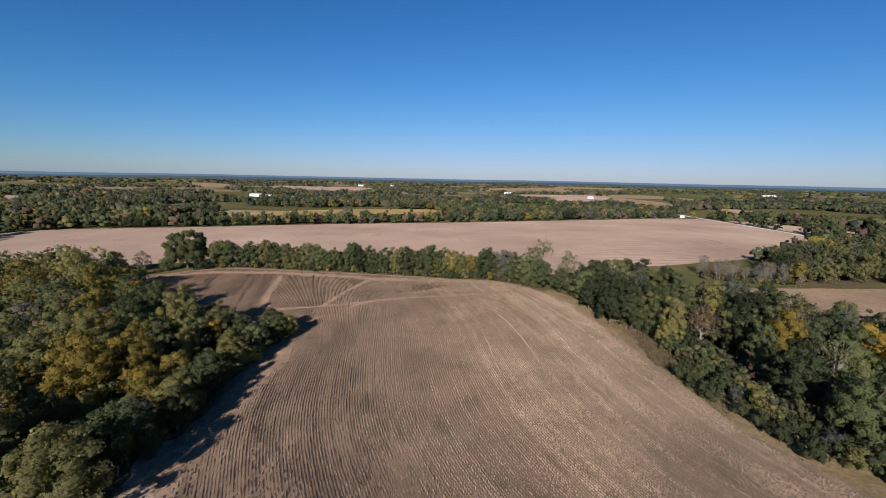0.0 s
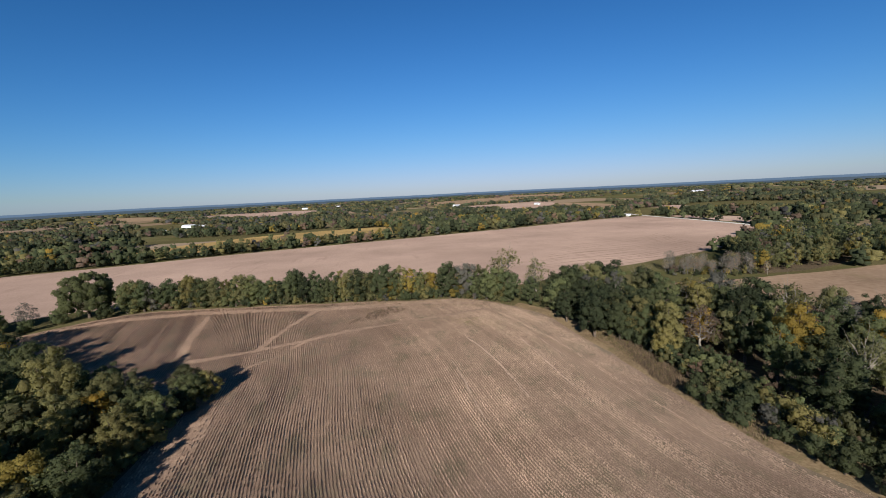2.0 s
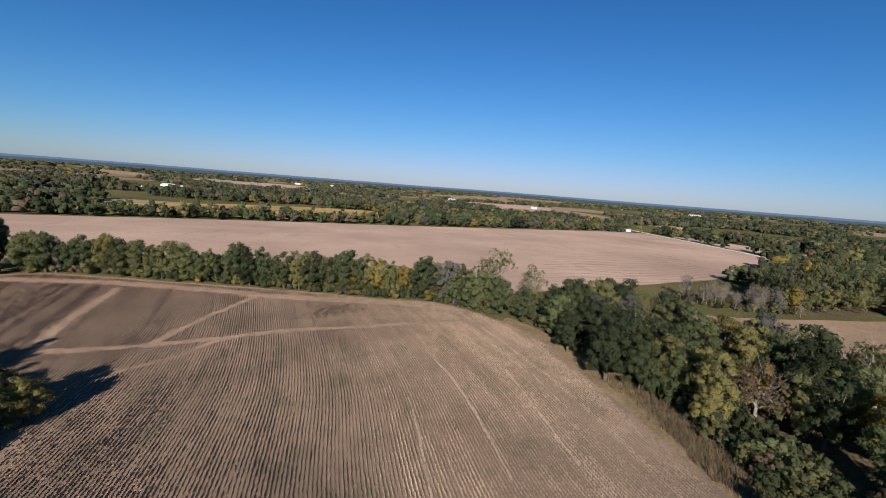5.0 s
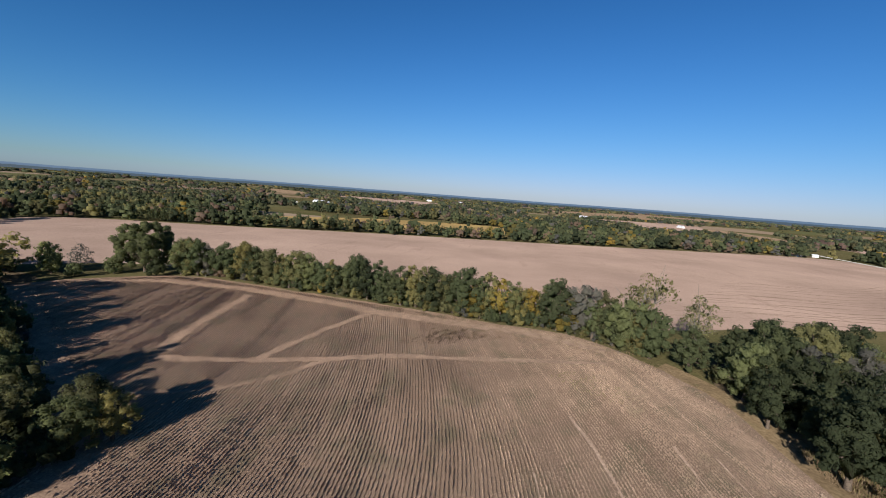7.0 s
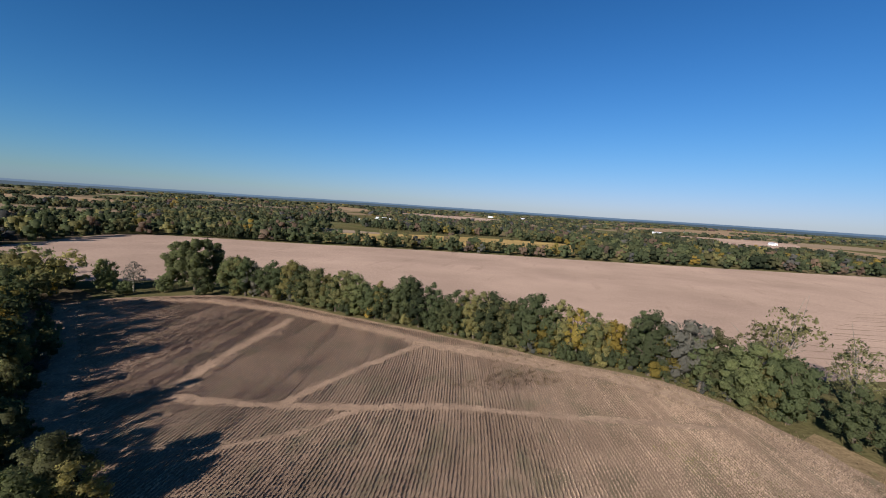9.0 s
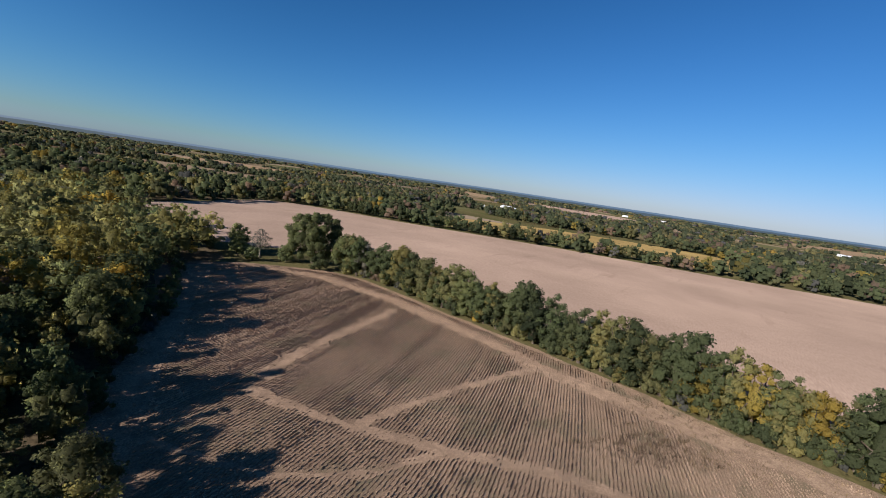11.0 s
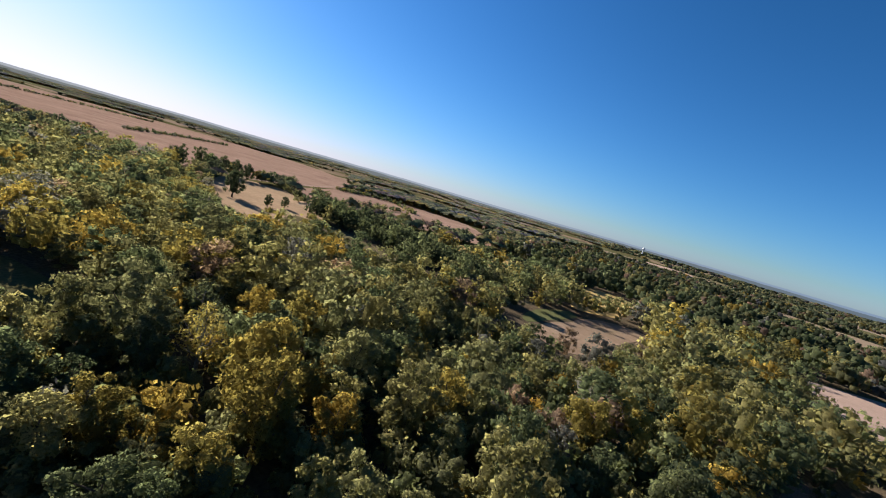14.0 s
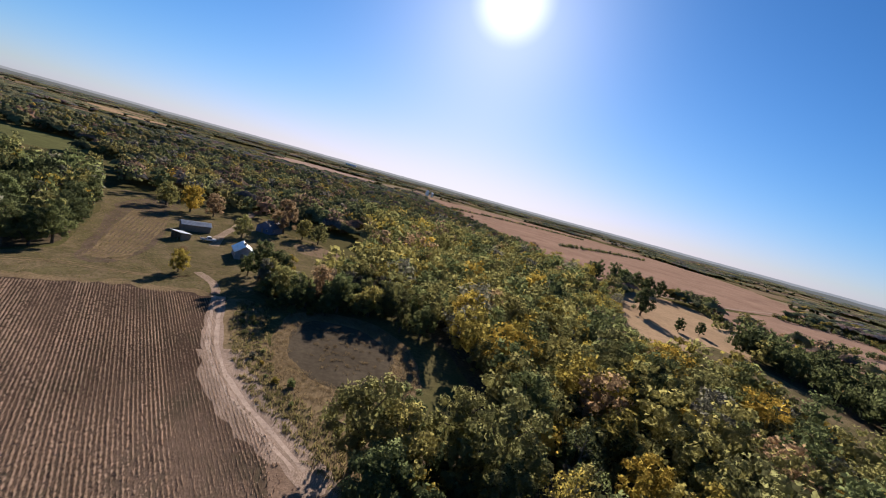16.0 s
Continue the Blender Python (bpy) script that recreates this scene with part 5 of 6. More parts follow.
pieces += wood_pieces(Q, mid_leaf_kit, 1.0, (0.3, 0.16, 0.36, 0.08, 0.04, 0.08), 42)
Q = scatter(WOOD_YARD, 7.4, 23)
pieces += wood_pieces(Q, mid_leaf_kit, 0.95, (0.34, 0.34, 0.24, 0.05, 0.02, 0.06), 43)
Q = scatter([(68, -122), (100, -128), (136, -90), (160, -100), (150, -130), (112, -160), (84, -160)], 8.0, 29)
pieces += wood_pieces(Q, mid_leaf_kit, 0.72, (0.36, 0.34, 0.24, 0.03, 0.03, 0.05), 59, (0.7, 1.15), 1.25)
Q = scatter(WOOD_EAST, 9.0, 21)
Q = Q[~((Q[:, 0] < 142) & (Q[:, 1] > 52))]
pieces += wood_pieces(Q, mid_leaf_kit, 0.95, MIX_EAST, 44)
# undergrowth at the foot of the tree row and wood edges
for line, sd, wts, big in ((LINE, 61, (0.42, 0.2, 0.3, 0.05, 0.02, 0.05), 0.95), ([(x, y + 4) for x, y in LINE], 62, (0.4, 0.3, 0.3, 0, 0, 0.05), 1.1),
                           ([(-55, 66), (-56, 120), (-66, 133), (-86, 144), (-101, 155), (-119, 167), (-150, 184)], 63, (0.3, 0.4, 0.3, 0, 0, 0.1), 0.7),
                           ([(84, 54), (74, 74), (70, 100), (69, 125), (68, 145), (64, 168), (58, 186)], 64, (0.3, 0.45, 0.2, 0, 0.03, 0.1), 0.8)):
    L = spline(line, 2.4, False)
    pieces += wood_pieces(L + np.random.default_rng(sd).uniform(-1.3, 1.3, L.shape), bush_kit, big, wts, sd, (0.6, 1.3))
# bushes added inside the western wood to lighten the gaps between crowns
P = scatter([(-53, 66), (-54, 120), (-66, 132), (-100, 154), (-150, 180), (-165, 20), (-84, 20), (-78, 40), (-62, 50)], 8.0, 32)
pieces += wood_pieces(P, bush_kit, 1.35, (0.34, 0.14, 0.38, 0.06, 0.03, 0.05), 53, (0.6, 1.3))
pieces += wood_pieces(scatter([(86, 52), (77, 72), (71, 92), (69, 112), (68, 130), (67, 150), (78, 150), (80, 126), (84, 100), (92, 80), (102, 58)], 3.4, 34), bush_kit, 0.85, (0.34, 0.36, 0.22, 0.0, 0.03, 0.06), 54, (0.5, 1.3))
pieces += wood_pieces(scatter([(138, 222), (150, 216), (172, 210), (186, 214), (190, 228), (168, 236), (146, 238)], 4.2, 58, 0.45), bush_kit, 0.75, (0.15, 0.1, 0.3, 0.05, 0.2, 0.3), 58, (0.5, 1.3))
# the dark wood band and hedges beyond the western wood
pieces += wood_pieces(scatter(BAND, 6.0, 24), mid_leaf_kit, 0.98, (0.12, 0.88, 0, 0, 0, 0), 45)
for line, sd in (([(-550, -140), (-640, -230), (-720, -330), (-814, -449)], 49), ([(-305, -122), (-343, -126), (-389, -131), (-447, -138), (-513, -145)], 50), ([(-548, -262), (-593, -259), (-622, -241), (-655, -222)], 55), ([(-545, -265), (-600, -262), (-640, -240)], 56), ([(-420, -560), (-600, -700), (-800, -820)], 51),
                 ([(-300, -900), (-520, -1050), (-800, -1120)], 52), ([(-300, -72), (-345, -96), (-372, -60), (-392, -5), (-398, 50)], 46), ([(-372, -200), (-352, -180), (-330, -140)], 47)):
    L = spline(line, 4.5, False)
    pieces += wood_pieces(L + np.random.default_rng(sd).uniform(-3, 3, L.shape), bush_kit, 1.1, (0.3, 0.35, 0.3, 0.03, 0.02, 0.1), sd, (0.6, 1.4))
# tree row in front of the golden field and wood edges beyond the far field
L = np.concatenate([spline([(-300, 388), (-228, 416), (-110, 464), (-15, 503)], 6.5, False), spline([(-290, 396), (-225, 422), (-108, 470), (-60, 490)], 6.5, False)])
pieces += wood_pieces(L + np.random.default_rng(48).uniform(-1.5, 1.5, L.shape), mid_leaf_kit, 0.76, (0.4, 0.45, 0.12, 0.03, 0, 0), 48, (0.8, 1.1), 1.15)
under_mats = [leaf_under[k] for k in KINDS]
# lower trees that close the canopy of the western wood
W = scatter(WOOD_WEST, 5.2, 37, 0.45)
ok = (W[:, 0] > -210) & (W[:, 1] > -120) & (away(WOOD_WEST + [WOOD_WEST[0]], W[:, 0], W[:, 1]) > 5)
for poly in OPEN + [BAND]:
    ok &= ~inside(poly, W[:, 0], W[:, 1])
W = W[ok]
taken = scatter(WOOD_WEST, 10.5, 31, 0.42)
far_off = np.min(np.hypot(W[:, None, 0] - taken[None, :, 0], W[:, None, 1] - taken[None, :, 1]), 1)
W = W[(far_off > 4.6) & (away(GLADE_EDGE, W[:, 0], W[:, 1]) > 16)]
pieces += wood_pieces(W, low_kit, 0.95, MIX_WEST, 57, (0.65, 1.15), 1.1)
merge("near_woodland", "mixed green and yellow autumn woodland round the fields", pieces, cell_mats)


def in_view(x, y):
    """The stretch of country that lies before the drone's way: all but the south-east."""
    a = np.degrees(np.arctan2(x, y - 60))
    return ~((a > 66) & (a < 128))


def patchy(x, y):
    """Where woods stand in the wider country."""
    f = np.sin(x * 0.0081 + 1.7 * np.sin(y * 0.0043)) * np.cos(y * 0.0097 + 1.3 * np.sin(x * 0.0051 + 2.0))
    f += 0.55 * np.sin(x * 0.021 - y * 0.013 + 0.7) * np.sin(y * 0.023 + 0.5)
    return f


def country(r0, r1, gap, seed, cut):
    g = np.random.default_rng(seed)
    X, Y = np.meshgrid(np.arange(-r1, r1, gap), np.arange(-r1, r1, gap))
    X = (X + g.uniform(-0.45, 0.45, X.shape) * gap).ravel()
    Y = (Y + g.uniform(-0.45, 0.45, Y.shape) * gap + 60).ravel()
    r = np.hypot(X, Y - 60)
    k = (r > r0) & (r < r1) & in_view(X, Y)
    X, Y = X[k], Y[k]
    k = patchy(X, Y) > cut
    # unbroken woods west and south of the near fields, and along the far field's far edge
    k |= (X < -300) & (Y > 60) & (np.hypot(X, Y - 60) < 620)
    k |= (Y < -140) & (X > -240) & (X < 160) & (Y > -900)
    k |= (Y > 490) & (away([(-15, 512), (90, 545), (210, 590), (300, 640)], X, Y) < 46)
    k |= away([(-560, 330), (-360, 372), (-236, 424)], X, Y) < 34
    X, Y = X[k], Y[k]
    ok = np.ones(len(X), bool)
    for poly in OPEN + [WOOD_NORTHEAST, WOOD_EAST, WOOD_YARD, BAND]:
        ok &= ~inside(poly, X, Y)
    ok &= ~(inside(WOOD_WEST, X, Y) & (X > -330) & (Y > -260))
    ok &= away([(357, 300), (357, 374), (374, 547), (380, 720)], X, Y) > 9
    ok &= away([(-320, -214), (-439, -244), (-599, -312)], X, Y) > 8
    ok &= ~inside(VISTA, X, Y)
    ok &= ~((X > -190) & (X < 205) & (Y > 200) & (Y < 310))
    return np.stack([X[ok], Y[ok]], 1)


outer_kit = [light_tree(951 + i, 12.5, 6.6, 0.2, 8, 1.7, 3, core=0.9, lifted=0.6) for i in range(4)]
far_kit = [light_tree(961 + i, 11.0, 11.5, 0.0, 4, 3.0, 2, lifted=0.6) for i in range(4)]
horizon_kit = [light_tree(971 + i, 10.0, 13.0, 0.0, 2, 4.0, 1) for i in range(4)]
FAR_MIX = (0.42, 0.22, 0.24, 0.04, 0.05, 0.03)
P1 = country(180, 1150, 11.8, 71, -0.14)
near1 = np.hypot(P1[:, 0], P1[:, 1] - 60) < 720
SOUTH_MIX = (0.28, 0.08, 0.40, 0.06, 0.10, 0.08)
south1 = P1[:, 1] < 20
close1 = near1 & south1 & (np.hypot(P1[:, 0] + 40, P1[:, 1] - 113) < 500)
merge("mid_woodland", "autumn woods and hedgerows between distant fields", wood_pieces(P1[near1 & ~south1], far_leaf_kit, 0.98, FAR_MIX, 72, broad=1.1), mid_mats)
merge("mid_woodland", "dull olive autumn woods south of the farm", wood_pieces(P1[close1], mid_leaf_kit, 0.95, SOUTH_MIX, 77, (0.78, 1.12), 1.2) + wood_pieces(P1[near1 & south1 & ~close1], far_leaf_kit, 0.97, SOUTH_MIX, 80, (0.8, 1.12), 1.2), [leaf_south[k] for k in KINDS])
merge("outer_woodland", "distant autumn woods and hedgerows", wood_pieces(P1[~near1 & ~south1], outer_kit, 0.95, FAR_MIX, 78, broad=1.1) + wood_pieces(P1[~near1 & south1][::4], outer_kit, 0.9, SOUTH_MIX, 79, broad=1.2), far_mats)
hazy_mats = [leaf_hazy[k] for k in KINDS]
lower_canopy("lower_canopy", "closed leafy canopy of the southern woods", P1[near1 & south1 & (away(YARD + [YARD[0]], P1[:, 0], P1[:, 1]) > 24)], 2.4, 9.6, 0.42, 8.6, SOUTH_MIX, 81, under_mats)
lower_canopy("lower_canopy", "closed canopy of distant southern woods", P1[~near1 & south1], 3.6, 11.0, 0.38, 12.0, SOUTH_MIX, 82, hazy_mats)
P2 = country(1150, 2600, 24.5, 73, 0.26)
south2 = P2[:, 1] < 20
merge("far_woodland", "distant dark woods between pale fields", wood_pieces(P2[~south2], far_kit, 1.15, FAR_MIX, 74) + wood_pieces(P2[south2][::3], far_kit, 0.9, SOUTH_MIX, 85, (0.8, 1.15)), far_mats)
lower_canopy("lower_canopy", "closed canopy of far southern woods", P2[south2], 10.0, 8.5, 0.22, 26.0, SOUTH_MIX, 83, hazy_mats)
P3 = country(2600, 3650, 40.0, 75, 0.02)
south3 = P3[:, 1] < 20
lower_canopy("lower_canopy", "closed canopy of haze-tinted southern hills", P3[south3], 20.0, 11.0, 0.2, 42.0, SOUTH_MIX, 84, hazy_mats)
merge("horizon_woodland", "haze-tinted wooded hills along the horizon", wood_pieces(P3[~south3], horizon_kit, 1.25, FAR_MIX, 76, (0.8, 1.15), 1.9), far_mats)


# ---------------------------------------------------------------- buildings
def gable_house(name, label, x, y, turn, w, l, wall, ridge, wall_mat, roof_mat, category="house", windows=True, eave=0.4, chimney=False, patch=False, z=0.0):
    """A house: walls with gables, two roof slopes with thickness, windows, a door."""
    ob = new(name)
    ob.matrix_basis = pose(x, y, float(rise(x, y)) + 0.04, 0, 0, turn)
    bm = bmesh.new()
    lo = [bm.verts.new(p) for p in ((-w / 2, -l / 2, 0), (w / 2, -l / 2, 0), (w / 2, l / 2, 0), (-w / 2, l / 2, 0))]
    hi = [bm.verts.new(p) for p in ((-w / 2, -l / 2, wall), (w / 2, -l / 2, wall), (w / 2, l / 2, wall), (-w / 2, l / 2, wall))]
    ra, rb = bm.verts.new((0, -l / 2, ridge)), bm.verts.new((0, l / 2, ridge))
    for f in ((lo[0], lo[1], hi[1], ra, hi[0]), (lo[2], lo[3], hi[3], rb, hi[2]), (lo[1], lo[2], hi[2], hi[1]), (lo[3], lo[0], hi[0], hi[3]), (lo[3], lo[2], lo[1], lo[0])):
        bm.faces.new(f)
    part("wall", bm, wall_mat, ob)
    slope = (ridge - wall) / (w / 2)
    for s in (-1, 1):
        bm = bmesh.new()
        e = w / 2 + eave
        prof = [(0, ridge + 0.05), (s * e, wall - eave * slope + 0.05), (s * e, wall - eave * slope + 0.2), (0, ridge + 0.2)]
        a = [bm.verts.new((px, -l / 2 - eave, pz)) for px, pz in prof]
        b = [bm.verts.new((px, l / 2 + eave, pz)) for px, pz in prof]
        for i in range(4):
            j = (i + 1) % 4
            bm.faces.new((a[i], a[j], b[j], b[i]))
        bm.faces.new(a)
        bm.faces.new(b)
        bmesh.ops.recalc_face_normals(bm, faces=bm.faces)
        roof = part("roof", bm, roof_mat, ob)
        n = int(l / 0.6)
        if roof_mat in (roof_metal, roof_grey) and l < 16:
            for i in range(n + 1):
                yy = -l / 2 + i * l / n
                bm = bmesh.new()
                v = [bm.verts.new(p) for p in ((s * 0.1, yy - 0.03, ridge + 0.2 - 0.1 * slope), (s * 0.1, yy + 0.03, ridge + 0.2 - 0.1 * slope),
                                               (s * e, yy + 0.03, wall - eave * slope + 0.2), (s * e, yy - 0.03, wall - eave * slope + 0.2))]
                t = [bm.verts.new(p.co + Vector((0, 0, 0.05))) for p in v]
                bm.faces.new(t)
                for q in range(4):
                    bm.faces.new((v[q], v[(q + 1) % 4], t[(q + 1) % 4], t[q]))
                bmesh.ops.recalc_face_normals(bm, faces=bm.faces)
                part("roof_seam", bm, roof_mat, roof)
    if windows:
        for s in (-1, 1):
            for yy in np.linspace(-l / 2 + 1.6, l / 2 - 1.6, max(2, int(l / 4))):
                bm = bmesh.new()
                box(bm, s * w / 2 - 0.05, s * w / 2 + 0.05, yy - 0.5, yy + 0.5, 0.95, min(wall - 0.25, 2.15))
                win = part("window", bm, white_paint, ob)
                bm = bmesh.new()
                box(bm, s * w / 2 - 0.06, s * w / 2 + 0.06, yy - 0.41, yy + 0.41, 1.04, min(wall - 0.25, 2.15) - 0.09)
                part("pane", bm, window_glass, win)
        for s in (-1, 1):
            bm = bmesh.new()
            box(bm, -1.9, -0.9, s * l / 2 - 0.05, s * l / 2 + 0.05, 0.95, 2.1)
            win = part("window", bm, white_paint, ob)
            bm = bmesh.new()
            box(bm, -1.82, -0.98, s * l / 2 - 0.06, s * l / 2 + 0.06, 1.03, 2.02)
            part("pane", bm, window_glass, win)
            bm = bmesh.new()
            box(bm, 0.5, 1.4, s * l / 2 - 0.05, s * l / 2 + 0.05, 0.05, 2.08)
            part("door", bm, board_brown, ob)
    if chimney:
        bm = bmesh.new()
        box(bm, -0.35, 0.35, l * 0.18, l * 0.18 + 0.6, ridge - 0.6, ridge + 0.9)
        part("chimney", bm, board_brown, ob)
    if patch:
        bm = bmesh.new()
        for i, (u, v, du, dv) in enumerate(((0.35, -0.3, 0.22, 0.16), (0.6, 0.05, 0.3, 0.14), (0.4, 0.25, 0.18, 0.2))):
            x0, x1 = -u * w / 2 - du * w / 2, -u * w / 2 + du * w / 2
            y0, y1 = v * l - dv * l / 2, v * l + dv * l / 2
            vs = [bm.verts.new((px, py, ridge + 0.215 - abs(px) * slope)) for px, py in ((x0, y0), (x1, y0), (x1, y1), (x0, y1))]
            bm.faces.new(vs)
        part("roof_patch", bm, patch_dark, ob, "dark patches on the metal roof")
    return tagged(ob, label, category)


def lean_shed(name, label, x, y, turn, w, d, h0, h1, wall_mat, roof_mat):
    """An open-fronted shed with posts and a single slope of metal roof."""
    ob = new(name)
    ob.matrix_basis = pose(x, y, 0.04, 0, 0, turn)
    bm = bmesh.new()
    box(bm, -w / 2, w / 2, -d / 2, -d / 2 + 0.12, 0, h0)
    part("back_wall", bm, wall_mat, ob)
    for s in (-1, 1):
        bm = bmesh.new()
        a = s * w / 2
        v = [bm.verts.new((a + o, py, pz)) for o in (-0.06, 0.06) for py, pz in ((-d / 2 + 0.12, 0), (d / 2, 0), (d / 2, h1), (-d / 2 + 0.12, h0))]
        for f in ((0, 1, 2, 3), (7, 6, 5, 4), (0, 4, 5, 1), (1, 5, 6, 2), (2, 6, 7, 3), (3, 7, 4, 0)):
            bm.faces.new([v[i] for i in f])
        bmesh.ops.recalc_face_normals(bm, faces=bm.faces)
        part("side_wall", bm, wall_mat, ob)
    for px in (-w / 6, w / 6):
        bm = bmesh.new()
        box(bm, px - 0.09, px + 0.09, d / 2 - 0.2, d / 2 - 0.02, 0, h1)
        part("post", bm, board_brown, ob)
    bm = bmesh.new()
    v = [bm.verts.new((px, py, pz + o)) for o in (0.0, 0.12) for px, py, pz in
         ((-w / 2 - 0.3, -d / 2 - 0.3, h0), (w / 2 + 0.3, -d / 2 - 0.3, h0), (w / 2 + 0.3, d / 2 + 0.4, h1 + 0.05), (-w / 2 - 0.3, d / 2 + 0.4, h1 + 0.05))]
    for f in ((3, 2, 1, 0), (4, 5, 6, 7), (0, 1, 5, 4), (1, 2, 6, 5), (2, 3, 7, 6), (3, 0, 4, 7)):
        bm.faces.new([v[i] for i in f])
    roof = part("roof", bm, roof_mat, ob)
    n = int(w / 0.7)
    for i in range(n + 1):
        xx = -w / 2 + i * w / n
        bm = bmesh.new()
        q = [bm.verts.new((xx + o, py, pz + k)) for k in (0.12, 0.17) for o, py, pz in ((-0.03, -d / 2 - 0.3, h0), (0.03, -d / 2 - 0.3, h0), (0.03, d / 2 + 0.4, h1 + 0.05), (-0.03, d / 2 + 0.4, h1 + 0.05))]
        for f in ((4, 5, 6, 7), (0, 1, 5, 4), (1, 2, 6, 5), (2, 3, 7, 6), (3, 0, 4, 7)):
            bm.faces.new([q[i] for i in f])
        part("roof_seam", bm, roof_mat, roof)
    return tagged(ob, label, "shed")


gable_house("farmhouse", "small grey-blue house with bright metal roof in the yard", -12.8, -50.7, 20, 6.4, 8.2, 2.7, 4.9, siding_blue, roof_metal, patch=True, chimney=True)
gable_house("farmhouse", "blue house with dark roof half hidden by trees", -12.3, -107.3, -20, 8.0, 10.0, 3.0, 5.6, siding_navy, roof_dark, chimney=True)
gable_house("shed", "long grey metal-roofed machine shed in the yard", 11.4, -76.8, 118, 5.0, 10.5, 2.6, 3.7, board_brown, roof_grey, "shed", windows=False, eave=0.3)
lean_shed("open_shed", "small open-fronted shed with pale metal roof", 10.4, -58.6, -32, 4.6, 4.2, 2.2, 2.9, board_brown, roof_metal)


def pickup(x, y, turn):
    ob = new("pickup_truck")
    ob.matrix_basis = pose(x, y, 0.075, 0, 0, turn)
    bm = bmesh.new()
    v = box(bm, -2.7, 2.7, -0.95, 0.95, 0.5, 1.05)
    bmesh.ops.bevel(bm, geom=list(bm.edges), offset=0.12, segments=2, affect="EDGES")
    part("body", bm, white_paint, ob)
    bm = bmesh.new()
    v = box(bm, -0.5, 1.35, -0.85, 0.85, 1.0, 1.8)
    for q in v[4:]:
        q.co.x += -0.28 if q.co.x > 0 else 0.1
        q.co.y *= 0.86
    bmesh.ops.bevel(bm, geom=list(bm.edges), offset=0.08, segments=2, affect="EDGES")
    part("cab", bm, white_paint, ob)
    for s in (-1, 1):
        bm = bmesh.new()
        v = box(bm, -0.3, 1.1, s * 0.80 - 0.03, s * 0.80 + 0.035, 1.16, 1.62)
        part("side_window", bm, window_glass, ob)
    bm = bmesh.new()
    v = [bm.verts.new(p) for p in ((1.36, -0.7, 1.1), (1.36, 0.7, 1.1), (1.12, 0.64, 1.68), (1.12, -0.64, 1.68))]
    bm.faces.new(v)
    part("windscreen", bm, window_glass, ob)
    # near-black plate on the solid body, painted shade for the open load bed
    bm = bmesh.new()
    box(bm, -2.6, -0.6, -0.78, 0.78, 1.05, 1.065)
    part("bed_shade", bm, dark_gap, ob)
    for a in (-1.65, 1.7):
        for s in (-0.85, 0.85):
            bm = bmesh.new()
            bmesh.ops.create_cone(bm, cap_ends=True, segments=16, radius1=0.38, radius2=0.38, depth=0.26, matrix=Matrix.Translation((a, s, 0.38)) @ Matrix.Rotation(math.pi / 2, 4, "X"))
            bmesh.ops.bevel(bm, geom=[e for e in bm.edges if len(e.link_faces) == 2 and e.calc_face_angle() > 1], offset=0.05, segments=1, affect="EDGES")
            wheel = part("wheel", bm, rubber, ob)
            bm = bmesh.new()
            bmesh.ops.create_cone(bm, cap_ends=True, segments=12, radius1=0.2, radius2=0.18, depth=0.29, matrix=Matrix.Translation((a, s, 0.38)) @ Matrix.Rotation(math.pi / 2, 4, "X"))
            part("rim", bm, steel, wheel)
    return tagged(ob, "white pickup truck parked on the yard grass", "pickup truck")


pickup(2.5, -63.5, 205)

# distant farms
for x, y, w, l, h, t in ((330, 628, 7, 9, 2.5, 20), (354, 634, 4, 6, 2.2, 80), (-440, 1022, 12, 30, 3.5, 75), (-398, 985, 10, 22, 3.5, 70), (-437, 908, 8, 10, 2.6, 40), (-700, 794, 9, 18, 3, 60),
                         (-726, 783, 8, 12, 3, 20), (-816, 1081, 9, 14, 3, 10), (-764, 851, 8, 16, 3, 70), (438, 1281, 10, 16, 4, 30), (1328, 1761, 14, 50, 4, 85), (355, 1738, 14, 24, 4, 60),
                         (-434, 2300, 14, 26, 4, 85), (-281, 2400, 14, 24, 4, 80), (226, 1500, 14, 24, 4, 70), (1300, -3300, 30, 80, 8, 60), (-60, -3600, 30, 90, 8, 80)):
    gable_house("distant_building", "white distant farm building with pale roof", x, y, t, w, l, h, h + w * 0.28, white_paint, roof_metal, "building", windows=w < 12)
for x, y, s in ((-345, -1500, 1.0), (-365, -1506, 0.8)):
    ob = new("grain_silo")
    ob.matrix_basis = pose(x, y, 0, 0, 0, 0)
    bm = bmesh.new()
    bmesh.ops.create_cone(bm, cap_ends=True, segments=24, radius1=7 * s, radius2=7 * s, depth=16 * s, matrix=Matrix.Translation((0, 0, 8 * s)))
    part("drum", bm, steel, ob)
    bm = bmesh.new()
    bmesh.ops.create_cone(bm, cap_ends=True, segments=24, radius1=7.4 * s, radius2=0.5, depth=5 * s, matrix=Matrix.Translation((0, 0, 18.5 * s)))
    part("cone_roof", bm, roof_metal, ob)
    tagged(ob, "pale steel grain silo standing far across the fields", "silo")
tower = new("water_tower")
tower.matrix_basis = pose(-2700, 215, float(rise(-2700, 215)), 0, 0, 0)
bm = bmesh.new()
bmesh.ops.create_uvsphere(bm, u_segments=20, v_segments=12, radius=8, matrix=Matrix.Translation((0, 0, 38)) @ Matrix.Diagonal((1, 1, 0.8, 1)))
part("tank", bm, white_paint, tower)
bm = bmesh.new()
bmesh.ops.create_cone(bm, cap_ends=True, segments=16, radius1=4, radius2=2.2, depth=34, matrix=Matrix.Translation((0, 0, 17)))
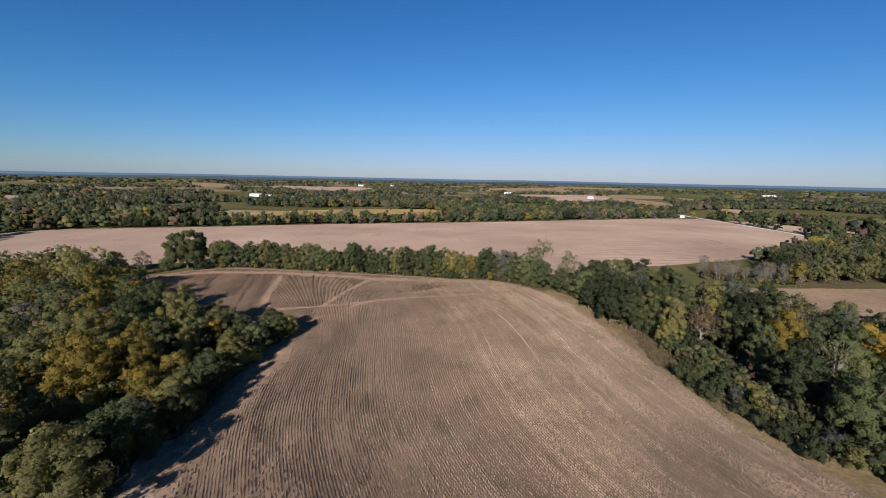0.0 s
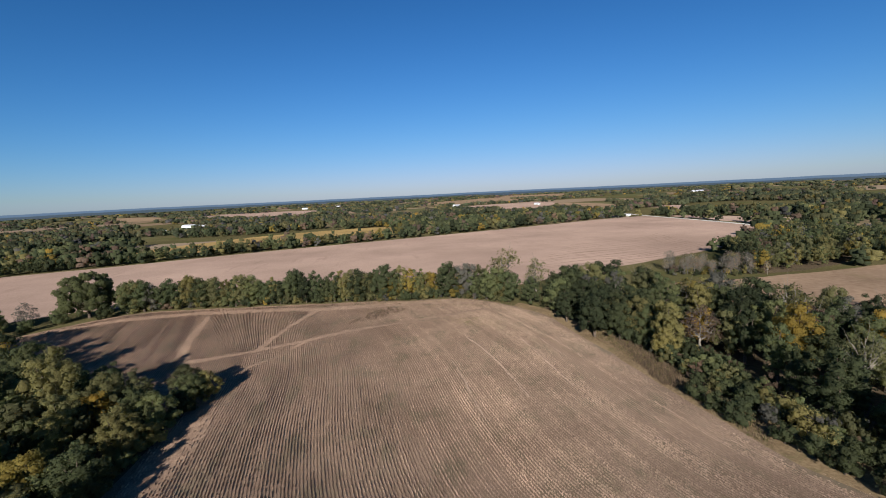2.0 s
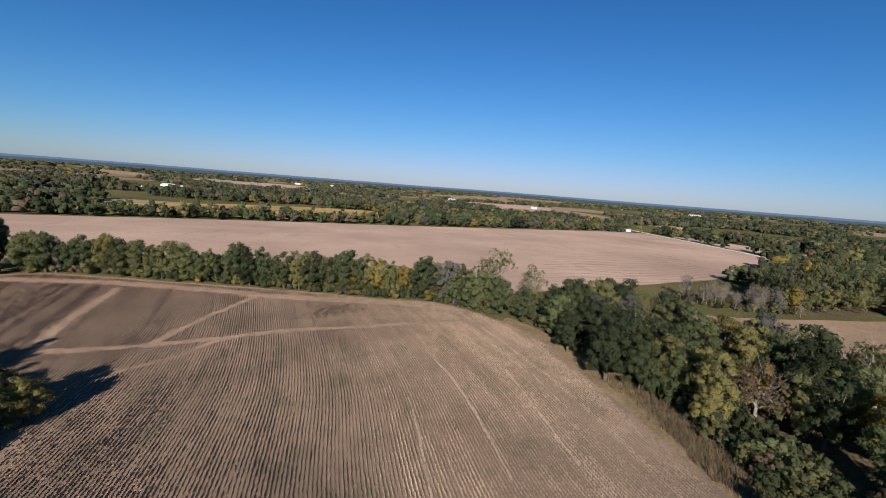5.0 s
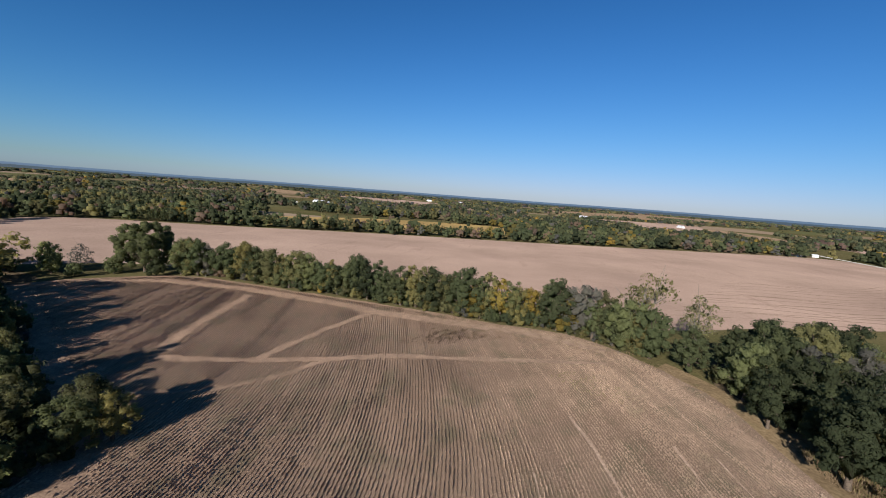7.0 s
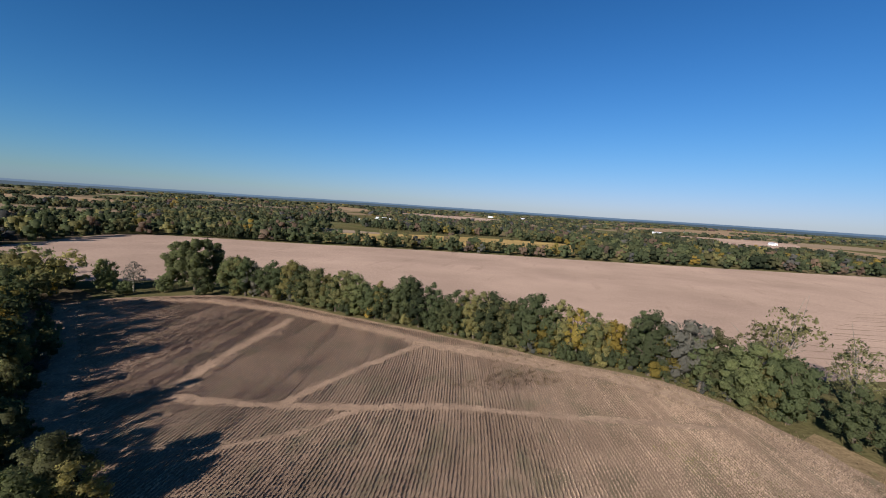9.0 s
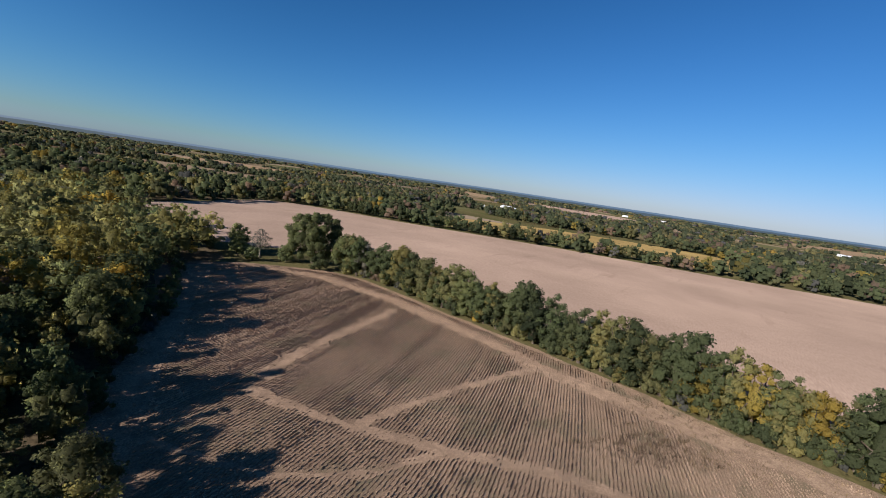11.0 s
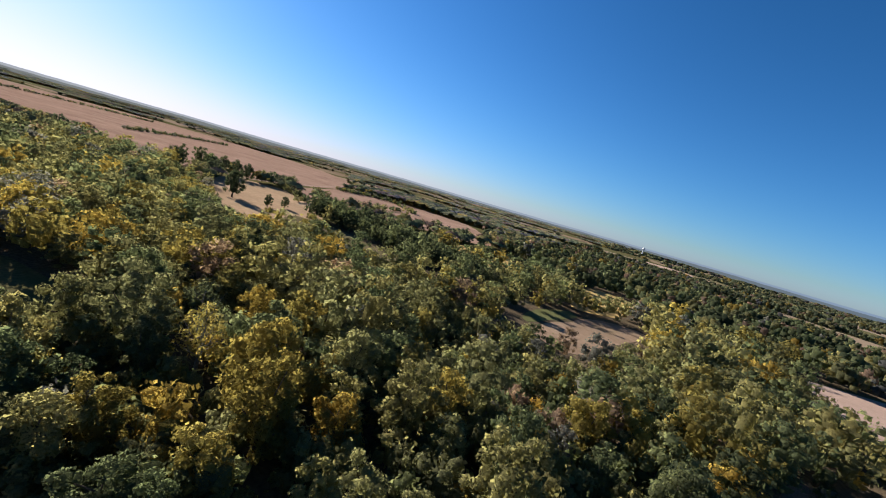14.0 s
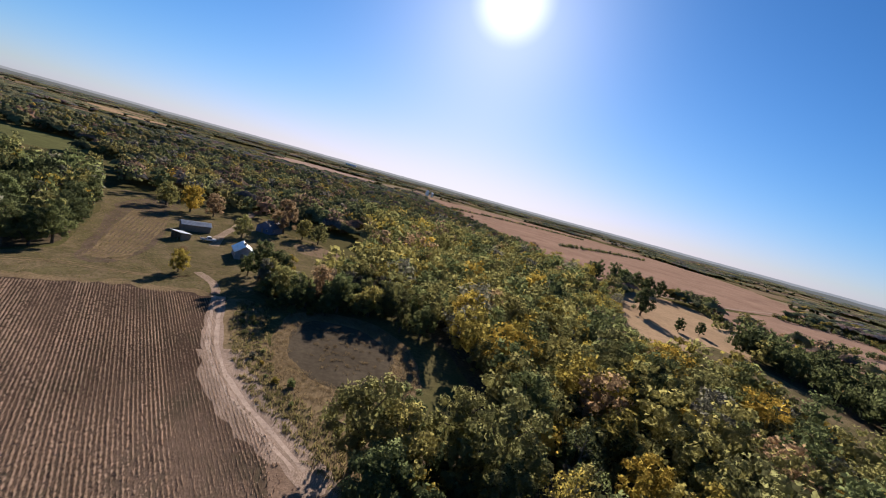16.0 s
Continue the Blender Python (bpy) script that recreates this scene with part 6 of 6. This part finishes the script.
part("stem", bm, white_paint, tower)
tagged(tower, "white water tower above the distant woods", "water tower")


# ---------------------------------------------------------------- grass and weeds
def tufts(name, label, P, low, high, mat, seed, blades=7, wide=1.0):
    """Grass clumps: bent blades round a foot."""
    g = np.random.default_rng(seed)
    P = P[g.random(len(P)) < 0.75]
    P = P + g.uniform(-0.7, 0.7, P.shape)
    n = len(P)
    a = g.uniform(0, 6.28, (n, blades))
    h = g.uniform(low, high, (n, blades))
    lean = g.uniform(0.15, 0.6, (n, blades)) * h
    x = P[:, :1] + g.normal(0, 0.32, (n, blades))
    y = P[:, 1:2] + g.normal(0, 0.32, (n, blades))
    w = wide * (0.02 + 0.04 * g.random((n, blades)))
    z = np.full((n, blades), 0.06)
    A = np.stack([x - np.sin(a) * w, y + np.cos(a) * w, z], 2)
    B = np.stack([x + np.sin(a) * w, y - np.cos(a) * w, z], 2)
    C = np.stack([x + np.cos(a) * lean, y + np.sin(a) * lean, z + h], 2)
    V = np.stack([A, B, C], 2).reshape(-1, 3)
    F = np.arange(len(V)).reshape(-1, 3)
    return tagged(new(name, mesh_from(name, V, F, [mat], tint=np.repeat(g.random(n), blades * 3))), label, "grass", kind="stuff")


straw_blade = foliage("dry_blades", [(0.0, (0.125, 0.090, 0.058)), (1.0, (0.20, 0.148, 0.098))], "cell", 0.3, 0)
green_blade = foliage("weed_blades", [(0.0, (0.075, 0.078, 0.034)), (1.0, (0.150, 0.128, 0.056))], "cell", 0.3, 0)
lush_blade = foliage("bank_weed_blades", [(0.0, (0.075, 0.072, 0.036)), (0.5, (0.120, 0.102, 0.052)), (1.0, (0.190, 0.146, 0.090))], "cell", 0.4, 0)
brown_blade = foliage("dead_weeds", [(0.0, (0.085, 0.062, 0.043)), (1.0, (0.15, 0.110, 0.074))], "cell", 0.3, 0)
ring_pts = scatter(POND_RING, 0.52, 81, 0.9)
ring_pts = ring_pts[~inside(POND, ring_pts[:, 0], ring_pts[:, 1])]
tufts("pond_grass", "dry yellow grass tufts round the pond", ring_pts, 0.2, 0.55, straw_blade, 82)
tufts("pond_weeds", "low brown weeds on the pond mud", scatter([(-41.8, 6.9), (-43.8, 22.7), (-49.7, 28.6), (-56.6, 25.6), (-59.5, 14.8), (-54.6, 4.9), (-47.7, 1)], 1.9, 83, 0.8), 0.25, 0.6, brown_blade, 84, 22)
bank = scatter([(-22.1, -5.9), (-25.1, 14.8), (-29, 28.6), (-34.9, 40.4), (-42.8, 51.2), (-50.1, 61.7), (-54.2, 63.5), (-54.6, 52.2), (-47.7, 44.3), (-37.9, 34.5), (-33.9, 16.8), (-30, -4.9)], 0.75, 85, 0.9)
tufts("bank_weeds", "green and yellow weeds on the bank", bank, 0.2, 0.75, lush_blade, 86, 10, 2.0)
tufts("yard_grass", "short tan and green grass of the farmyard", scatter(YARD, 0.95, 71, 0.9), 0.08, 0.3, green_blade, 72, 6)
tufts("yard_grass", "dry tan grass of the farmyard", scatter(YARD, 1.3, 73, 0.9), 0.08, 0.3, straw_blade, 74, 6)
tufts("tall_weeds", "dead brown tall weeds left standing in the field", scatter([(-20, 184), (-14, 183), (-4, 190), (2, 197), (-3, 202), (-10, 198), (-14, 192)], 1.3, 87, 0.9), 0.3, 1.0, brown_blade, 88, 10)
tufts("headland_grass", "pale dry grass at the field corner", scatter([(-16, 196), (0, 194), (20, 200), (36, 192), (46, 182), (54, 168), (57, 170), (50, 190), (36, 207), (6, 212), (-14, 214)], 1.5, 89), 0.2, 0.6, straw_blade, 90)
tufts("creek_weeds", "tan and green weeds along the creek bank", scatter([(63, 86), (61, 108), (61, 137), (58, 158), (64, 158), (68, 140), (70, 118), (71, 96)], 0.6, 91), 0.2, 0.8, straw_blade, 92)
tufts("creek_weeds", "green weeds along the creek bank", scatter([(63, 86), (62, 108), (62, 137), (60, 158), (66, 158), (70, 140), (72, 118), (73, 96)], 0.8, 93), 0.3, 0.9, green_blade, 94)
tufts("field_weeds", "grey-green weeds sprouting through the stubble", scatter([(20, 180), (31, 178), (37, 170), (33, 165), (24, 169), (19, 174)], 0.75, 95, 0.9), 0.08, 0.22, green_blade, 96, 9)
tufts("brush_heap", "dark dead brush left at the field's edge", scatter([(-13, 190), (-9, 199), (-4, 198), (-6, 189), (-10, 186)], 1.5, 97, 0.9), 0.3, 0.9, foliage("dead_brush", [(0.0, (0.062, 0.043, 0.034)), (1.0, (0.115, 0.080, 0.060))], "cell", 0.2, 0), 98, 12)
tufts("bank_brush", "tan dead brush on the creek bank", scatter([(66, 146), (62, 128), (60, 112), (64, 108), (68, 116), (69, 130), (69, 146)], 0.8, 99, 0.9), 0.6, 1.7, brown_blade, 100, 12)
